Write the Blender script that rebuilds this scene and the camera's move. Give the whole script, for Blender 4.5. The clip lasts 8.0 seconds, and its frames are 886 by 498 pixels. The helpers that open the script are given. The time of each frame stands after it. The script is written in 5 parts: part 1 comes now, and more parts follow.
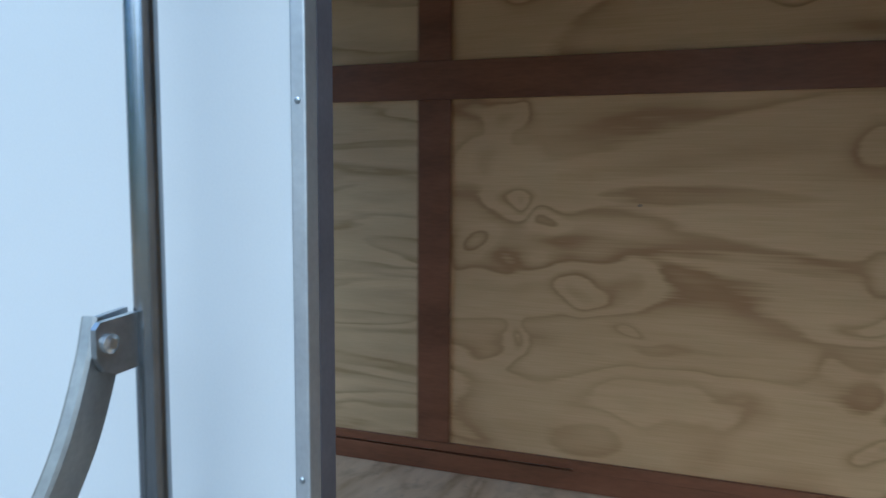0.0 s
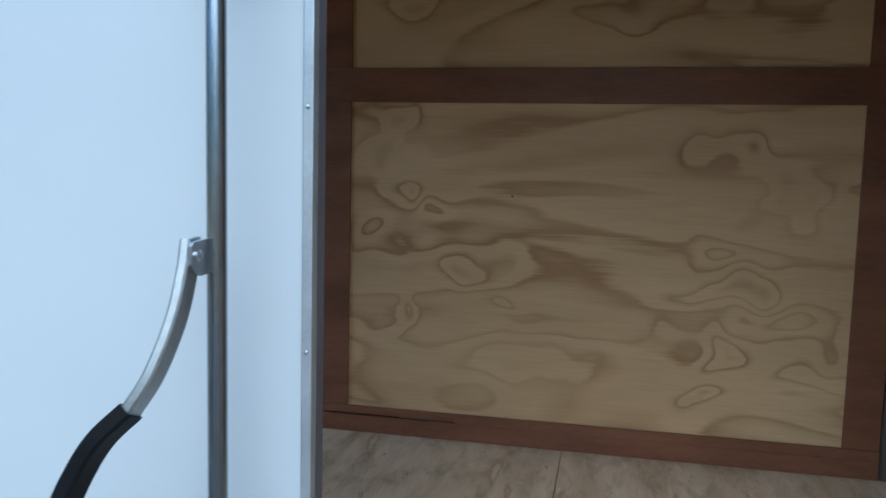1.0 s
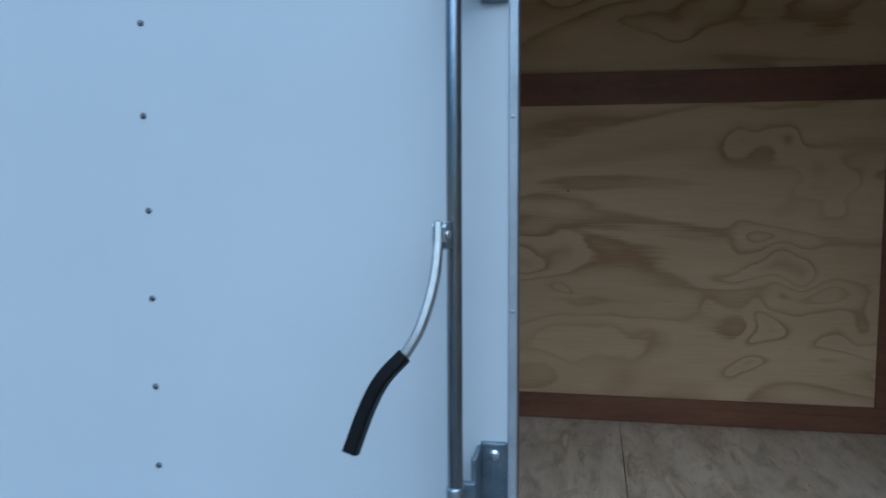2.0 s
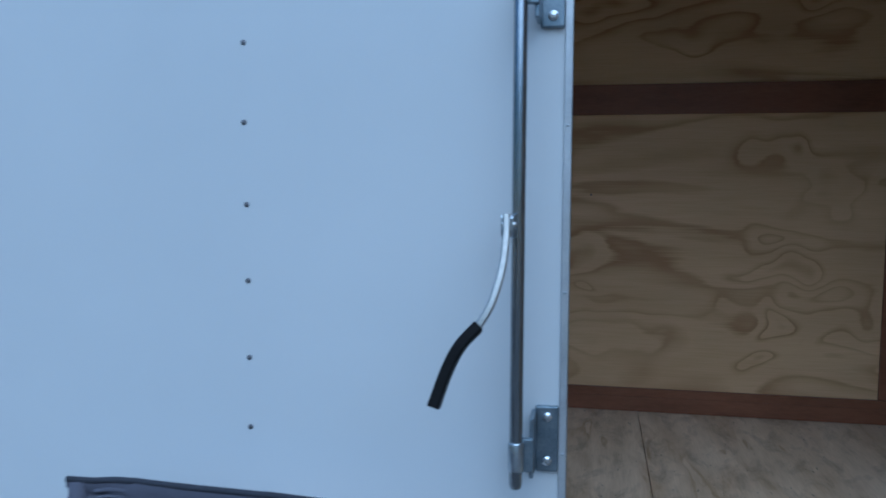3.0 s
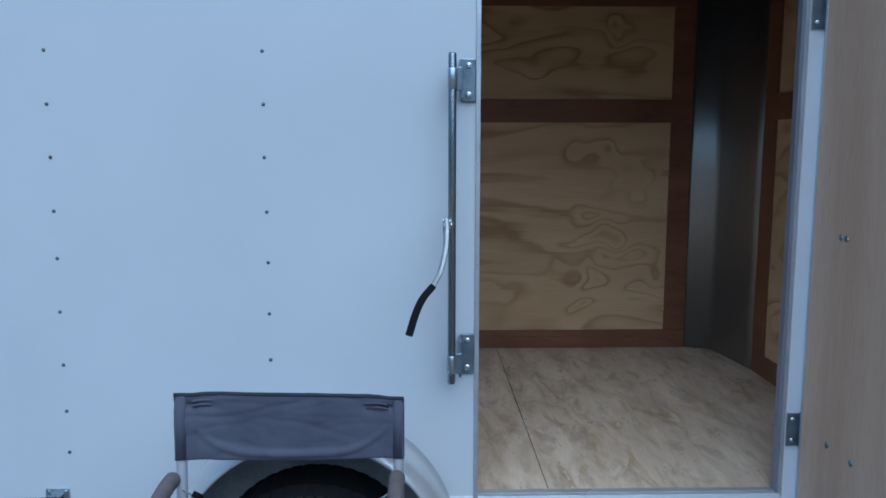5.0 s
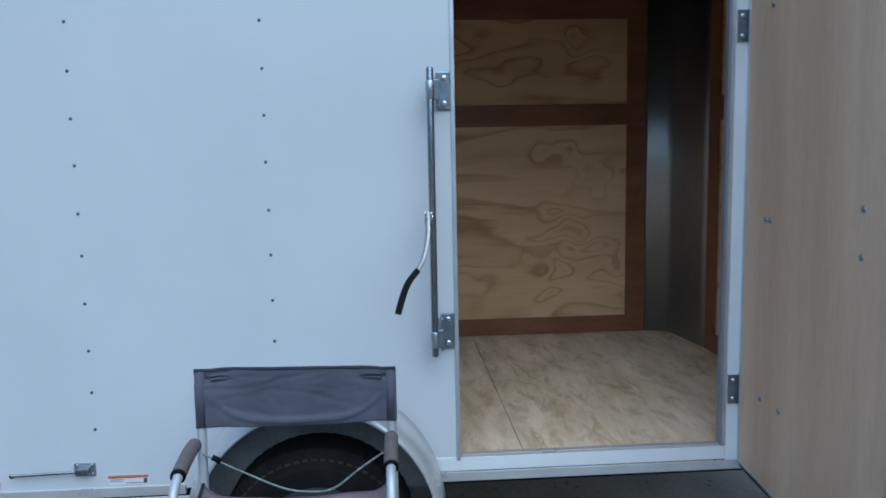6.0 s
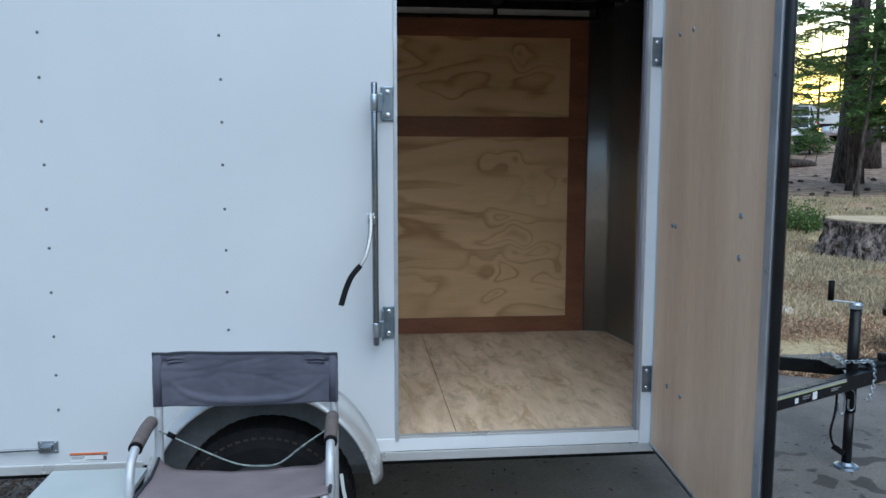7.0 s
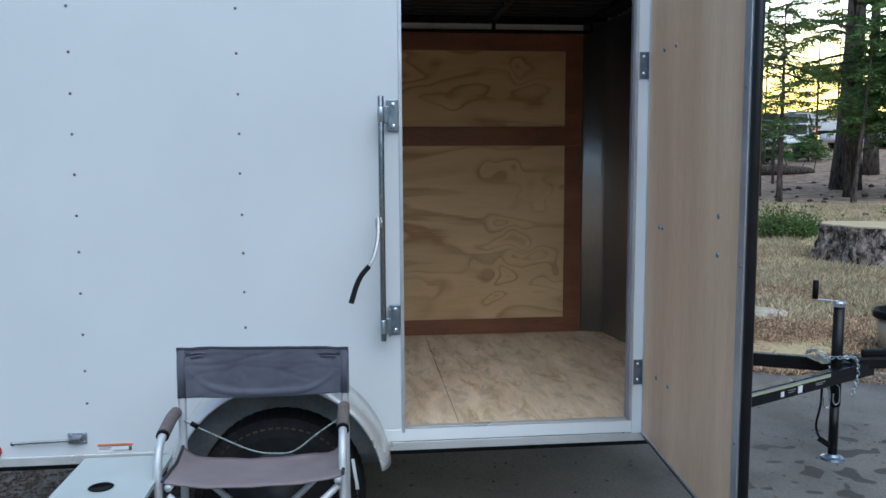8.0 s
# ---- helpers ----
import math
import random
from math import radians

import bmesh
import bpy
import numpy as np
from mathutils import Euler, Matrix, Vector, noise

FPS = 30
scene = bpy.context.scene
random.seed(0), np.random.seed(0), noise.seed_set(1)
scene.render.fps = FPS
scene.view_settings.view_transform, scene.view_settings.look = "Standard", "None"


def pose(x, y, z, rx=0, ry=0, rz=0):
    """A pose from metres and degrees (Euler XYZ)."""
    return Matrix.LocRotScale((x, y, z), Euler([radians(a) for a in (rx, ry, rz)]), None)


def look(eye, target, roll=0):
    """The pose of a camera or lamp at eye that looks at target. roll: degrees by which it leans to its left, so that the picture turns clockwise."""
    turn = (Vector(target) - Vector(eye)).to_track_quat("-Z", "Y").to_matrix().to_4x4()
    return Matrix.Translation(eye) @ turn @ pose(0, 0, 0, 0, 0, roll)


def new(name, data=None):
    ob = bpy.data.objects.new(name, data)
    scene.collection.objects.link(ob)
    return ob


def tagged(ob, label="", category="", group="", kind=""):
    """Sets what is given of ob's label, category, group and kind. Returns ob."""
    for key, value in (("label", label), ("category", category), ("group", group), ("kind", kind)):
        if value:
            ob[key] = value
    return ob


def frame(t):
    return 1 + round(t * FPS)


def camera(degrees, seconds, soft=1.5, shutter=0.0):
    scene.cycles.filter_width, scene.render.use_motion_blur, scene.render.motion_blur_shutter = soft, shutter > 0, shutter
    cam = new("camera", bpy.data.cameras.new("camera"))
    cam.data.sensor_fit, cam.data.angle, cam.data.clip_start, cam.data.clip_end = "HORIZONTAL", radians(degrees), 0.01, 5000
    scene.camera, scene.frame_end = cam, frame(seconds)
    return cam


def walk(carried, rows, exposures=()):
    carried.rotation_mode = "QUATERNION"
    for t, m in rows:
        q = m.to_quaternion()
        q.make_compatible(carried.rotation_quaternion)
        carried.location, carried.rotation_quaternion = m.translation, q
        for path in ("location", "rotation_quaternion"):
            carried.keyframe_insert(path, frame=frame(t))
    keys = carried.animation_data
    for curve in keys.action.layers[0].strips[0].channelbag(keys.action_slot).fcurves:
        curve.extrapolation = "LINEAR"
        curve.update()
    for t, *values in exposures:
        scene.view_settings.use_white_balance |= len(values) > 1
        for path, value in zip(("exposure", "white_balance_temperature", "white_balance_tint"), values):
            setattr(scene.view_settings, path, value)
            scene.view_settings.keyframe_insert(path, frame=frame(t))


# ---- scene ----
cam = camera(58.4, 8.0, shutter=0.5)
PATH = [
    (0, (0.311, -0.537, 1.499), (-0.407, 1.318, 1.296), 0.3),
    (0.5, (0.311, -0.734, 1.493), (-0.151, 1.204, 1.2995), 1.1),
    (1, (0.346, -0.913, 1.478), (-0.063, 1.035, 1.281), 1.4),
    (1.5, (0.264, -1.055, 1.477), (-0.123, 0.897, 1.283), 0.3),
    (1.7, (0.185, -1.127, 1.474), (-0.193, 0.827, 1.279), -0.2),
    (2.8, (0.053, -1.394, 1.449), (-0.291, 0.569, 1.272), 0.2),
    (3, (0.038, -1.442, 1.453), (-0.339, 0.515, 1.279), 0.2),
    (3.5, (-0.169, -1.716, 1.445), (-0.507, 0.243, 1.233), -0.6),
    (4, (-0.226, -1.982, 1.576), (-0.394, -0.007, 1.305), -0.6),
    (4.5, (-0.199, -2.133, 1.599), (-0.204, -0.152, 1.328), 0.2),
    (4.7, (-0.172, -2.210, 1.602), (-0.144, -0.228, 1.334), 0.3),
    (5.8, (-0.223, -2.567, 1.606), (-0.116, -0.587, 1.345), -0.9),
    (6, (-0.227, -2.642, 1.594), (-0.098, -0.662, 1.343), -1.1),
    (6.5, (-0.228, -2.789, 1.591), (-0.033, -0.814, 1.343), -0.8),
    (7, (-0.149, -2.914, 1.595), (0.061, -0.939, 1.362), 0.1),
    (7.5, (-0.132, -3.027, 1.594), (0.070, -1.049, 1.376), -0.3),
    (8, (-0.176, -3.118, 1.588), (0.031, -1.140, 1.379), -0.3),
]
EXPOSURES = [
    (0.0, 0.14, 5130, -4),
    (0.5, -0.14, 4890, -4),
    (1.0, 0.09, 5140, -4),
    (1.5, -0.38, 4740, -5),
    (3.0, -0.65, 4540, -2),
    (3.5, -0.83, 4340, 1),
    (4.0, -0.89, 4340, 0),
    (4.5, -0.73, 4540, 0),
    (6.0, -0.41, 5090, -1),
    (6.5, -0.42, 5290, -1),
    (7.0, -0.22, 5490, 0),
    (7.5, -0.10, 5590, 0),
    (8.0, -0.25, 5540, 0),
]
walk(cam, [(t, look(eye, target, roll)) for t, eye, target, roll in PATH], EXPOSURES)

# ---- world, sun ----
SUN_DIR = Vector((0.07, -0.62, 0.78)).normalized()
world = bpy.data.worlds.new("world")
scene.world = world
world.use_nodes = True
wn = world.node_tree
sky = wn.nodes.new("ShaderNodeTexSky")
sky.sky_type = "NISHITA"
sky.sun_disc = False
sky.sun_elevation = math.asin(SUN_DIR.z)
sky.sun_rotation = math.atan2(SUN_DIR.x, SUN_DIR.y)
wn.links.new(sky.outputs[0], wn.nodes["Background"].inputs[0])
wn.nodes["Background"].inputs[1].default_value = 0.25
sun = new("sun", bpy.data.lights.new("sun", "SUN"))
sun.data.energy = 2.4
sun.data.angle = radians(76)
sun.data.color = (1.0, 0.96, 0.9)
sun.matrix_world = look(SUN_DIR * 30, (0, 0, 0))

# ---- materials ----


def material(name, rough=0.5, metal=0.0):
    m = bpy.data.materials.new(name)
    m.use_nodes = True
    b = m.node_tree.nodes["Principled BSDF"]
    b.inputs["Roughness"].default_value = rough
    b.inputs["Metallic"].default_value = metal
    return m, m.node_tree, b


def node(nt, kind, **values):
    n = nt.nodes.new(kind)
    for k, v in values.items():
        n.inputs[k].default_value = v
    return n


def coords(nt, scale=(1, 1, 1), rot=(0, 0, 0)):
    tc = nt.nodes.new("ShaderNodeTexCoord")
    mp = nt.nodes.new("ShaderNodeMapping")
    mp.inputs["Scale"].default_value = scale
    mp.inputs["Rotation"].default_value = rot
    nt.links.new(tc.outputs["Object"], mp.inputs[0])
    return mp.outputs[0]


def noise_tex(nt, vec, scale, detail=3.0, rough=0.55, dist=0.0):
    n = nt.nodes.new("ShaderNodeTexNoise")
    n.inputs["Scale"].default_value = scale
    n.inputs["Detail"].default_value = detail
    n.inputs["Roughness"].default_value = rough
    n.inputs["Distortion"].default_value = dist
    nt.links.new(vec, n.inputs["Vector"])
    return n.outputs[0]


def ramp(nt, fac, stops):
    r = nt.nodes.new("ShaderNodeValToRGB")
    e = r.color_ramp.elements
    while len(e) < len(stops):
        e.new(0.5)
    for i, (p, c) in enumerate(stops):
        e[i].position = p
        e[i].color = (*c, 1) if len(c) == 3 else c
    nt.links.new(fac, r.inputs[0])
    return r.outputs[0]


def mix(nt, fac, a, b, mode="MIX"):
    m = nt.nodes.new("ShaderNodeMix")
    m.data_type, m.blend_type = "RGBA", mode
    for sock, v in ((m.inputs[0], fac), (m.inputs[6], a), (m.inputs[7], b)):
        if isinstance(v, (int, float)):
            sock.default_value = v
        elif isinstance(v, tuple):
            sock.default_value = (*v, 1)
        else:
            nt.links.new(v, sock)
    return m.outputs[2]


def calc(nt, op, a, b=0.0):
    m = nt.nodes.new("ShaderNodeMath")
    m.operation = op
    for sock, v in ((m.inputs[0], a), (m.inputs[1], b)):
        if isinstance(v, (int, float)):
            sock.default_value = v
        else:
            nt.links.new(v, sock)
    return m.outputs[0]


def bump(nt, b, height, strength=0.2, distance=0.002):
    n = nt.nodes.new("ShaderNodeBump")
    n.inputs["Strength"].default_value = strength
    n.inputs["Distance"].default_value = distance
    nt.links.new(height, n.inputs["Height"])
    nt.links.new(n.outputs[0], b.inputs["Normal"])


def mottled(name, c1, c2, rough=0.5, metal=0.0, scale=6.0, fine=90.0, bumps=0.1, dist=0.001, rough_var=0.12, stretch=(1, 1, 1), spec=0.5, width=0.2):
    """Two scales of variation between two near colours, with fine relief."""
    m, nt, b = material(name, rough, metal)
    b.inputs["Specular IOR Level"].default_value = spec
    v = coords(nt, stretch)
    big = noise_tex(nt, v, scale, 4)
    small = noise_tex(nt, v, fine, 2)
    f = calc(nt, "ADD", calc(nt, "MULTIPLY", big, 0.7), calc(nt, "MULTIPLY", small, 0.3))
    nt.links.new(ramp(nt, f, [(0.5 - width, c1), (0.5 + width, c2)]), b.inputs["Base Color"])
    nt.links.new(calc(nt, "ADD", calc(nt, "MULTIPLY", calc(nt, "SUBTRACT", big, 0.5), rough_var * 2), rough), b.inputs["Roughness"])
    bump(nt, b, small, bumps, dist)
    return m


def plywood(name, light, mid, dark, scale=(1.3, 1.3, 4.2), rings=5.0, seed=(0, 0, 0), stain=0.0, rough=0.6, knots=(), lobes=0.5, detail=1.6):
    """Rotary-cut veneer: contour lines of a slow height field that swells at the knots (x, z, swell, half width, half height), fine fibres, blotches."""
    m, nt, b = material(name, rough)
    tc = nt.nodes.new("ShaderNodeTexCoord")
    mp = nt.nodes.new("ShaderNodeMapping")
    mp.inputs["Location"].default_value = seed
    mp.inputs["Scale"].default_value = scale
    nt.links.new(tc.outputs["Object"], mp.inputs[0])
    v = mp.outputs[0]
    fib = nt.nodes.new("ShaderNodeMapping")
    fib.inputs["Scale"].default_value = (1, 1, 14) if scale[2] > scale[0] else (2.2, 0.6, 1)
    nt.links.new(v, fib.inputs[0])
    fine = noise_tex(nt, fib.outputs[0], 9, 3)
    h = noise_tex(nt, v, 1.0, detail, 0.45, 0.7)
    h = calc(nt, "ADD", h, calc(nt, "MULTIPLY", noise_tex(nt, fib.outputs[0], 2.5, 3, 0.6), 0.035))
    h = calc(nt, "ADD", h, calc(nt, "MULTIPLY", noise_tex(nt, v, 5.0, 2), 0.05))
    warp = nt.nodes.new("ShaderNodeTexNoise")
    warp.inputs["Scale"].default_value = 5.0
    warp.inputs["Detail"].default_value = 0.6
    nt.links.new(tc.outputs["Object"], warp.inputs["Vector"])
    off = nt.nodes.new("ShaderNodeVectorMath")
    off.operation = "MULTIPLY_ADD"
    nt.links.new(warp.outputs["Color"], off.inputs[0])
    off.inputs[1].default_value = (0.5, 0, 0.24)
    nt.links.new(tc.outputs["Object"], off.inputs[2])
    for x, z, swell, hw, hh in knots:
        k = nt.nodes.new("ShaderNodeMapping")
        k.inputs["Location"].default_value = (-(x + 0.25) / hw, 0, -(z + 0.12) / hh)
        k.inputs["Scale"].default_value = (1 / hw, 0, 1 / hh)
        nt.links.new(off.outputs[0], k.inputs[0])
        ln = nt.nodes.new("ShaderNodeVectorMath")
        ln.operation = "DOT_PRODUCT"
        nt.links.new(k.outputs[0], ln.inputs[0])
        nt.links.new(k.outputs[0], ln.inputs[1])
        h = calc(nt, "ADD", h, calc(nt, "MULTIPLY", calc(nt, "POWER", 0.37, ln.outputs["Value"]), swell * 0.85))
    fr = calc(nt, "FRACT", calc(nt, "MULTIPLY", h, rings))
    lines = ramp(nt, fr, [(0.0, (0.4, 0.4, 0.4)), (0.07, (0.05, 0.05, 0.05)), (lobes, (0.04, 0.04, 0.04)), (0.76, (0.36, 0.36, 0.36)), (0.88, (0.68, 0.68, 0.68)), (0.95, (0.74, 0.74, 0.74)), (1.0, (0.4, 0.4, 0.4))])
    patch = ramp(nt, noise_tex(nt, v, 1.4, 2, 0.5, 0.4), [(0.34, (0.3, 0.3, 0.3)), (0.6, (1, 1, 1))])
    lines = mix(nt, 1.0, lines, patch, "MULTIPLY")
    base = ramp(nt, fine, [(0.3, mid), (0.7, light)])
    blot = ramp(nt, noise_tex(nt, v, 0.9, 3), [(0.35, (0.82, 0.8, 0.76)), (0.65, (1, 1, 1))])
    base = mix(nt, 1.0, base, blot, "MULTIPLY")
    col = mix(nt, lines, base, dark)
    if stain:
        w = coords(nt, (2.4, 0.9, 1))
        s = ramp(nt, noise_tex(nt, w, 5.5, 5, 0.65, 0.5), [(0.5, (0, 0, 0)), (0.68, (1, 1, 1))])
        s2 = ramp(nt, noise_tex(nt, w, 24, 4, 0.65), [(0.66, (0, 0, 0)), (0.7, (1, 1, 1))])
        col = mix(nt, calc(nt, "MULTIPLY", s, stain), col, (0.2, 0.125, 0.06))
        col = mix(nt, calc(nt, "MULTIPLY", s2, stain * 1.3), col, (0.06, 0.04, 0.028))
    nt.links.new(col, b.inputs["Base Color"])
    bump(nt, b, fine, 0.15, 0.001)
    return m


# knots of the large panel: two clusters, with long plain grain between them
KNOTS = [(0.71, 1.59, 0.34, 0.1, 0.075), (0.9, 1.4, 0.3, 0.09, 0.06), (0.74, 1.23, -0.3, 0.1, 0.05), (0.75, 1.09, 0.34, 0.1, 0.05), (0.67, 0.92, 0.42, 0.085, 0.055),
         (0.9, 1.0, -0.34, 0.13, 0.045), (0.93, 0.85, 0.32, 0.13, 0.05), (0.67, 0.77, 0.36, 0.08, 0.05), (-0.36, 1.41, 0.34, 0.09, 0.05), (-0.27, 1.33, -0.2, 0.06, 0.03),
         (-0.12, 1.14, 0.3, 0.17, 0.05), (-0.02, 1.03, 0.22, 0.1, 0.025), (-0.45, 1.25, -0.3, 0.09, 0.07), (-0.36, 0.98, 0.28, 0.07, 0.05), (0.05, 0.83, 0.3, 0.3, 0.12),
         (0.1, 2.16, 0.3, 0.16, 0.05), (0.78, 2.12, 0.34, 0.1, 0.07), (0.4, 2.0, -0.26, 0.2, 0.05), (-0.3, 2.05, 0.28, 0.12, 0.05), (-0.4, 1.6, 0.25, 0.1, 0.06)]
M_SKIN = mottled("white_aluminium_skin", (0.585, 0.605, 0.62), (0.645, 0.66, 0.67), 0.32, 0, 1.6, 400, 0.02, 0.0005)
M_FRAME = mottled("white_frame_paint", (0.72, 0.74, 0.76), (0.82, 0.83, 0.84), 0.35, 0, 5, 200, 0.04)
M_ALU = mottled("mill_aluminium", (0.46, 0.48, 0.51), (0.64, 0.66, 0.68), 0.4, 0.65, 9, 150, 0.08)
M_FENDER = mottled("smooth_fender_metal", (0.55, 0.545, 0.53), (0.7, 0.695, 0.68), 0.3, 0.45, 6, 140, 0.05)
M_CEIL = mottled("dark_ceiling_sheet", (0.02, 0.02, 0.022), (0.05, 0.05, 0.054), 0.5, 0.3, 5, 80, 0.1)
M_WELL = mottled("dark_well_steel", (0.15, 0.155, 0.16), (0.27, 0.275, 0.28), 0.7, 0.2, 7, 60, 0.2, spec=0.3)
M_DULL = mottled("brushed_aluminium_sheet", (0.36, 0.36, 0.355), (0.5, 0.5, 0.49), 0.38, 0.88, 3, 120, 0.05, stretch=(1, 1, 0.12))
M_ZINC = mottled("zinc_plate", (0.36, 0.4, 0.44), (0.56, 0.6, 0.64), 0.32, 0.92, 30, 200, 0.1)
M_KEEPER = mottled("blue_zinc_plate", (0.17, 0.21, 0.25), (0.32, 0.37, 0.42), 0.36, 0.85, 25, 200, 0.1)
M_BOLT = mottled("bright_bolt", (0.6, 0.63, 0.66), (0.78, 0.8, 0.82), 0.25, 0.9, 40, 200, 0.1)
M_CHROME = mottled("bare_steel_rod", (0.2, 0.22, 0.24), (0.36, 0.38, 0.4), 0.24, 0.95, 14, 160, 0.06, stretch=(1, 1, 0.2))
M_RIVET = mottled("dark_screw_head", (0.08, 0.08, 0.09), (0.2, 0.2, 0.22), 0.45, 0.7, 60, 300, 0.1)
M_BLACK = mottled("black_rubber", (0.003, 0.003, 0.0035), (0.009, 0.009, 0.01), 0.6, 0, 12, 200, 0.2, spec=0.12)
M_BPAINT = mottled("black_frame_paint", (0.004, 0.004, 0.0045), (0.009, 0.009, 0.01), 0.3, 0, 10, 150, 0.1, spec=0.25)
M_GASKETB = mottled("black_bulb_rubber", (0.003, 0.003, 0.0035), (0.008, 0.008, 0.009), 0.33, 0, 12, 200, 0.1, spec=0.4)
M_GASKET = mottled("dark_grey_gasket", (0.1, 0.095, 0.11), (0.17, 0.16, 0.18), 0.5, 0, 10, 200, 0.1)
M_JAMB = mottled("grey_jamb_metal", (0.26, 0.26, 0.3), (0.36, 0.36, 0.4), 0.4, 0.4, 6, 150, 0.08)
M_PLY = plywood("plywood_wall", (0.83, 0.58, 0.32), (0.73, 0.49, 0.25), (0.33, 0.16, 0.055), (0.8, 1.3, 3.6), 5.6, (3.1, 0, 1.7), knots=KNOTS)
M_PLYEND = plywood("plywood_wall_striped", (0.84, 0.65, 0.4), (0.74, 0.55, 0.31), (0.4, 0.25, 0.11), (1.6, 1.3, 9.0), 5.0, (0.4, 0, 2.6))
M_FLOOR = plywood("plywood_floor", (0.87, 0.69, 0.495), (0.765, 0.59, 0.405), (0.44, 0.275, 0.125), (10.0, 2.4, 1.3), 2.8, (1.3, 5.2, 0), 0.45, lobes=0.4, detail=4.0)
M_TRIM = mottled("red_brown_hardwood", (0.165, 0.066, 0.032), (0.3, 0.124, 0.062), 0.5, 0, 5, 60, 0.25, stretch=(0.5, 1, 2.5))
M_DOORPLY = mottled("tan_lauan_ply", (0.62, 0.4, 0.245), (0.88, 0.645, 0.435), 0.5, 0, 1.5, 60, 0.12, stretch=(2.6, 2.6, 0.22), width=0.17)
M_CLOTH = mottled("grey_canvas", (0.056, 0.056, 0.078), (0.115, 0.115, 0.148), 0.85, 0, 7, 900, 0.4)
M_HEM = mottled("dark_canvas_hem", (0.02, 0.022, 0.03), (0.04, 0.042, 0.055), 0.85, 0, 20, 900, 0.4)
M_SEAT = mottled("taupe_canvas", (0.165, 0.132, 0.135), (0.25, 0.205, 0.21), 0.85, 0, 6, 900, 0.4)
M_TUBE = mottled("satin_aluminium_tube", (0.5, 0.51, 0.52), (0.66, 0.67, 0.68), 0.5, 0.45, 12, 200, 0.06)
M_HANDLE = mottled("worn_flat_steel", (0.3, 0.3, 0.29), (0.48, 0.48, 0.46), 0.42, 0.9, 20, 200, 0.1)
M_FOAM = mottled("grey_brown_foam", (0.1, 0.08, 0.075), (0.17, 0.14, 0.13), 0.9, 0, 30, 350, 0.5)
M_TABLE = mottled("pale_grey_green_plastic", (0.4, 0.435, 0.42), (0.48, 0.515, 0.5), 0.45, 0, 5, 300, 0.1)
M_ROPE = mottled("grey_green_cord", (0.04, 0.06, 0.055), (0.4, 0.45, 0.43), 0.8, 0, 120, 300, 0.5)
M_TYRE = mottled("tyre_rubber", (0.006, 0.006, 0.007), (0.017, 0.0165, 0.0165), 0.8, 0, 12, 140, 0.35, spec=0.12)
M_LUG = mottled("dusty_tread_rubber", (0.018, 0.015, 0.013), (0.06, 0.047, 0.038), 0.85, 0, 14, 160, 0.3, spec=0.2)
M_RIM = mottled("dark_rim_steel", (0.01, 0.01, 0.011), (0.025, 0.025, 0.026), 0.6, 0.1, 8, 120, 0.1)
M_RED = mottled("red_lens", (0.4, 0.01, 0.01), (0.5, 0.02, 0.015), 0.15, 0, 30, 300, 0.1)
M_DARKRED = mottled("dark_red_lens", (0.03, 0.004, 0.004), (0.06, 0.008, 0.008), 0.3, 0, 30, 300, 0.1)
M_STICKW = mottled("sticker_white", (0.7, 0.7, 0.7), (0.8, 0.8, 0.8), 0.4, 0, 20, 300, 0.02)
M_STICKO = mottled("sticker_orange", (0.65, 0.16, 0.05), (0.75, 0.22, 0.08), 0.4, 0, 20, 300, 0.02)
M_STICKG = mottled("sticker_grey", (0.25, 0.25, 0.26), (0.35, 0.35, 0.36), 0.4, 0, 20, 300, 0.02)
M_YELLOW = mottled("sticker_yellow_green", (0.36, 0.38, 0.2), (0.46, 0.48, 0.28), 0.4, 0, 20, 300, 0.02)
M_BARK = mottled("pine_bark", (0.012, 0.009, 0.008), (0.13, 0.098, 0.08), 0.9, 0, 5, 30, 0.9, 0.02, stretch=(3, 3, 0.7), width=0.1)
M_CUT = mottled("cut_wood", (0.45, 0.34, 0.2), (0.58, 0.46, 0.3), 0.8, 0, 4, 60, 0.3)
M_CARW = mottled("white_car_paint", (0.78, 0.79, 0.8), (0.85, 0.855, 0.86), 0.25, 0, 3, 60, 0.02)
M_CARG = mottled("car_window_glass", (0.02, 0.025, 0.03), (0.035, 0.04, 0.045), 0.08, 0, 3, 60, 0.02)
M_BLUE = mottled("blue_panel_paint", (0.05, 0.16, 0.42), (0.08, 0.2, 0.5), 0.4, 0, 3, 60, 0.02)
M_SIGN = mottled("brown_sign_paint", (0.03, 0.025, 0.02), (0.055, 0.045, 0.035), 0.7, 0, 4, 60, 0.2)
M_ROCK = mottled("grey_rock", (0.34, 0.28, 0.22), (0.58, 0.5, 0.41), 0.9, 0, 4, 40, 0.6, 0.01)


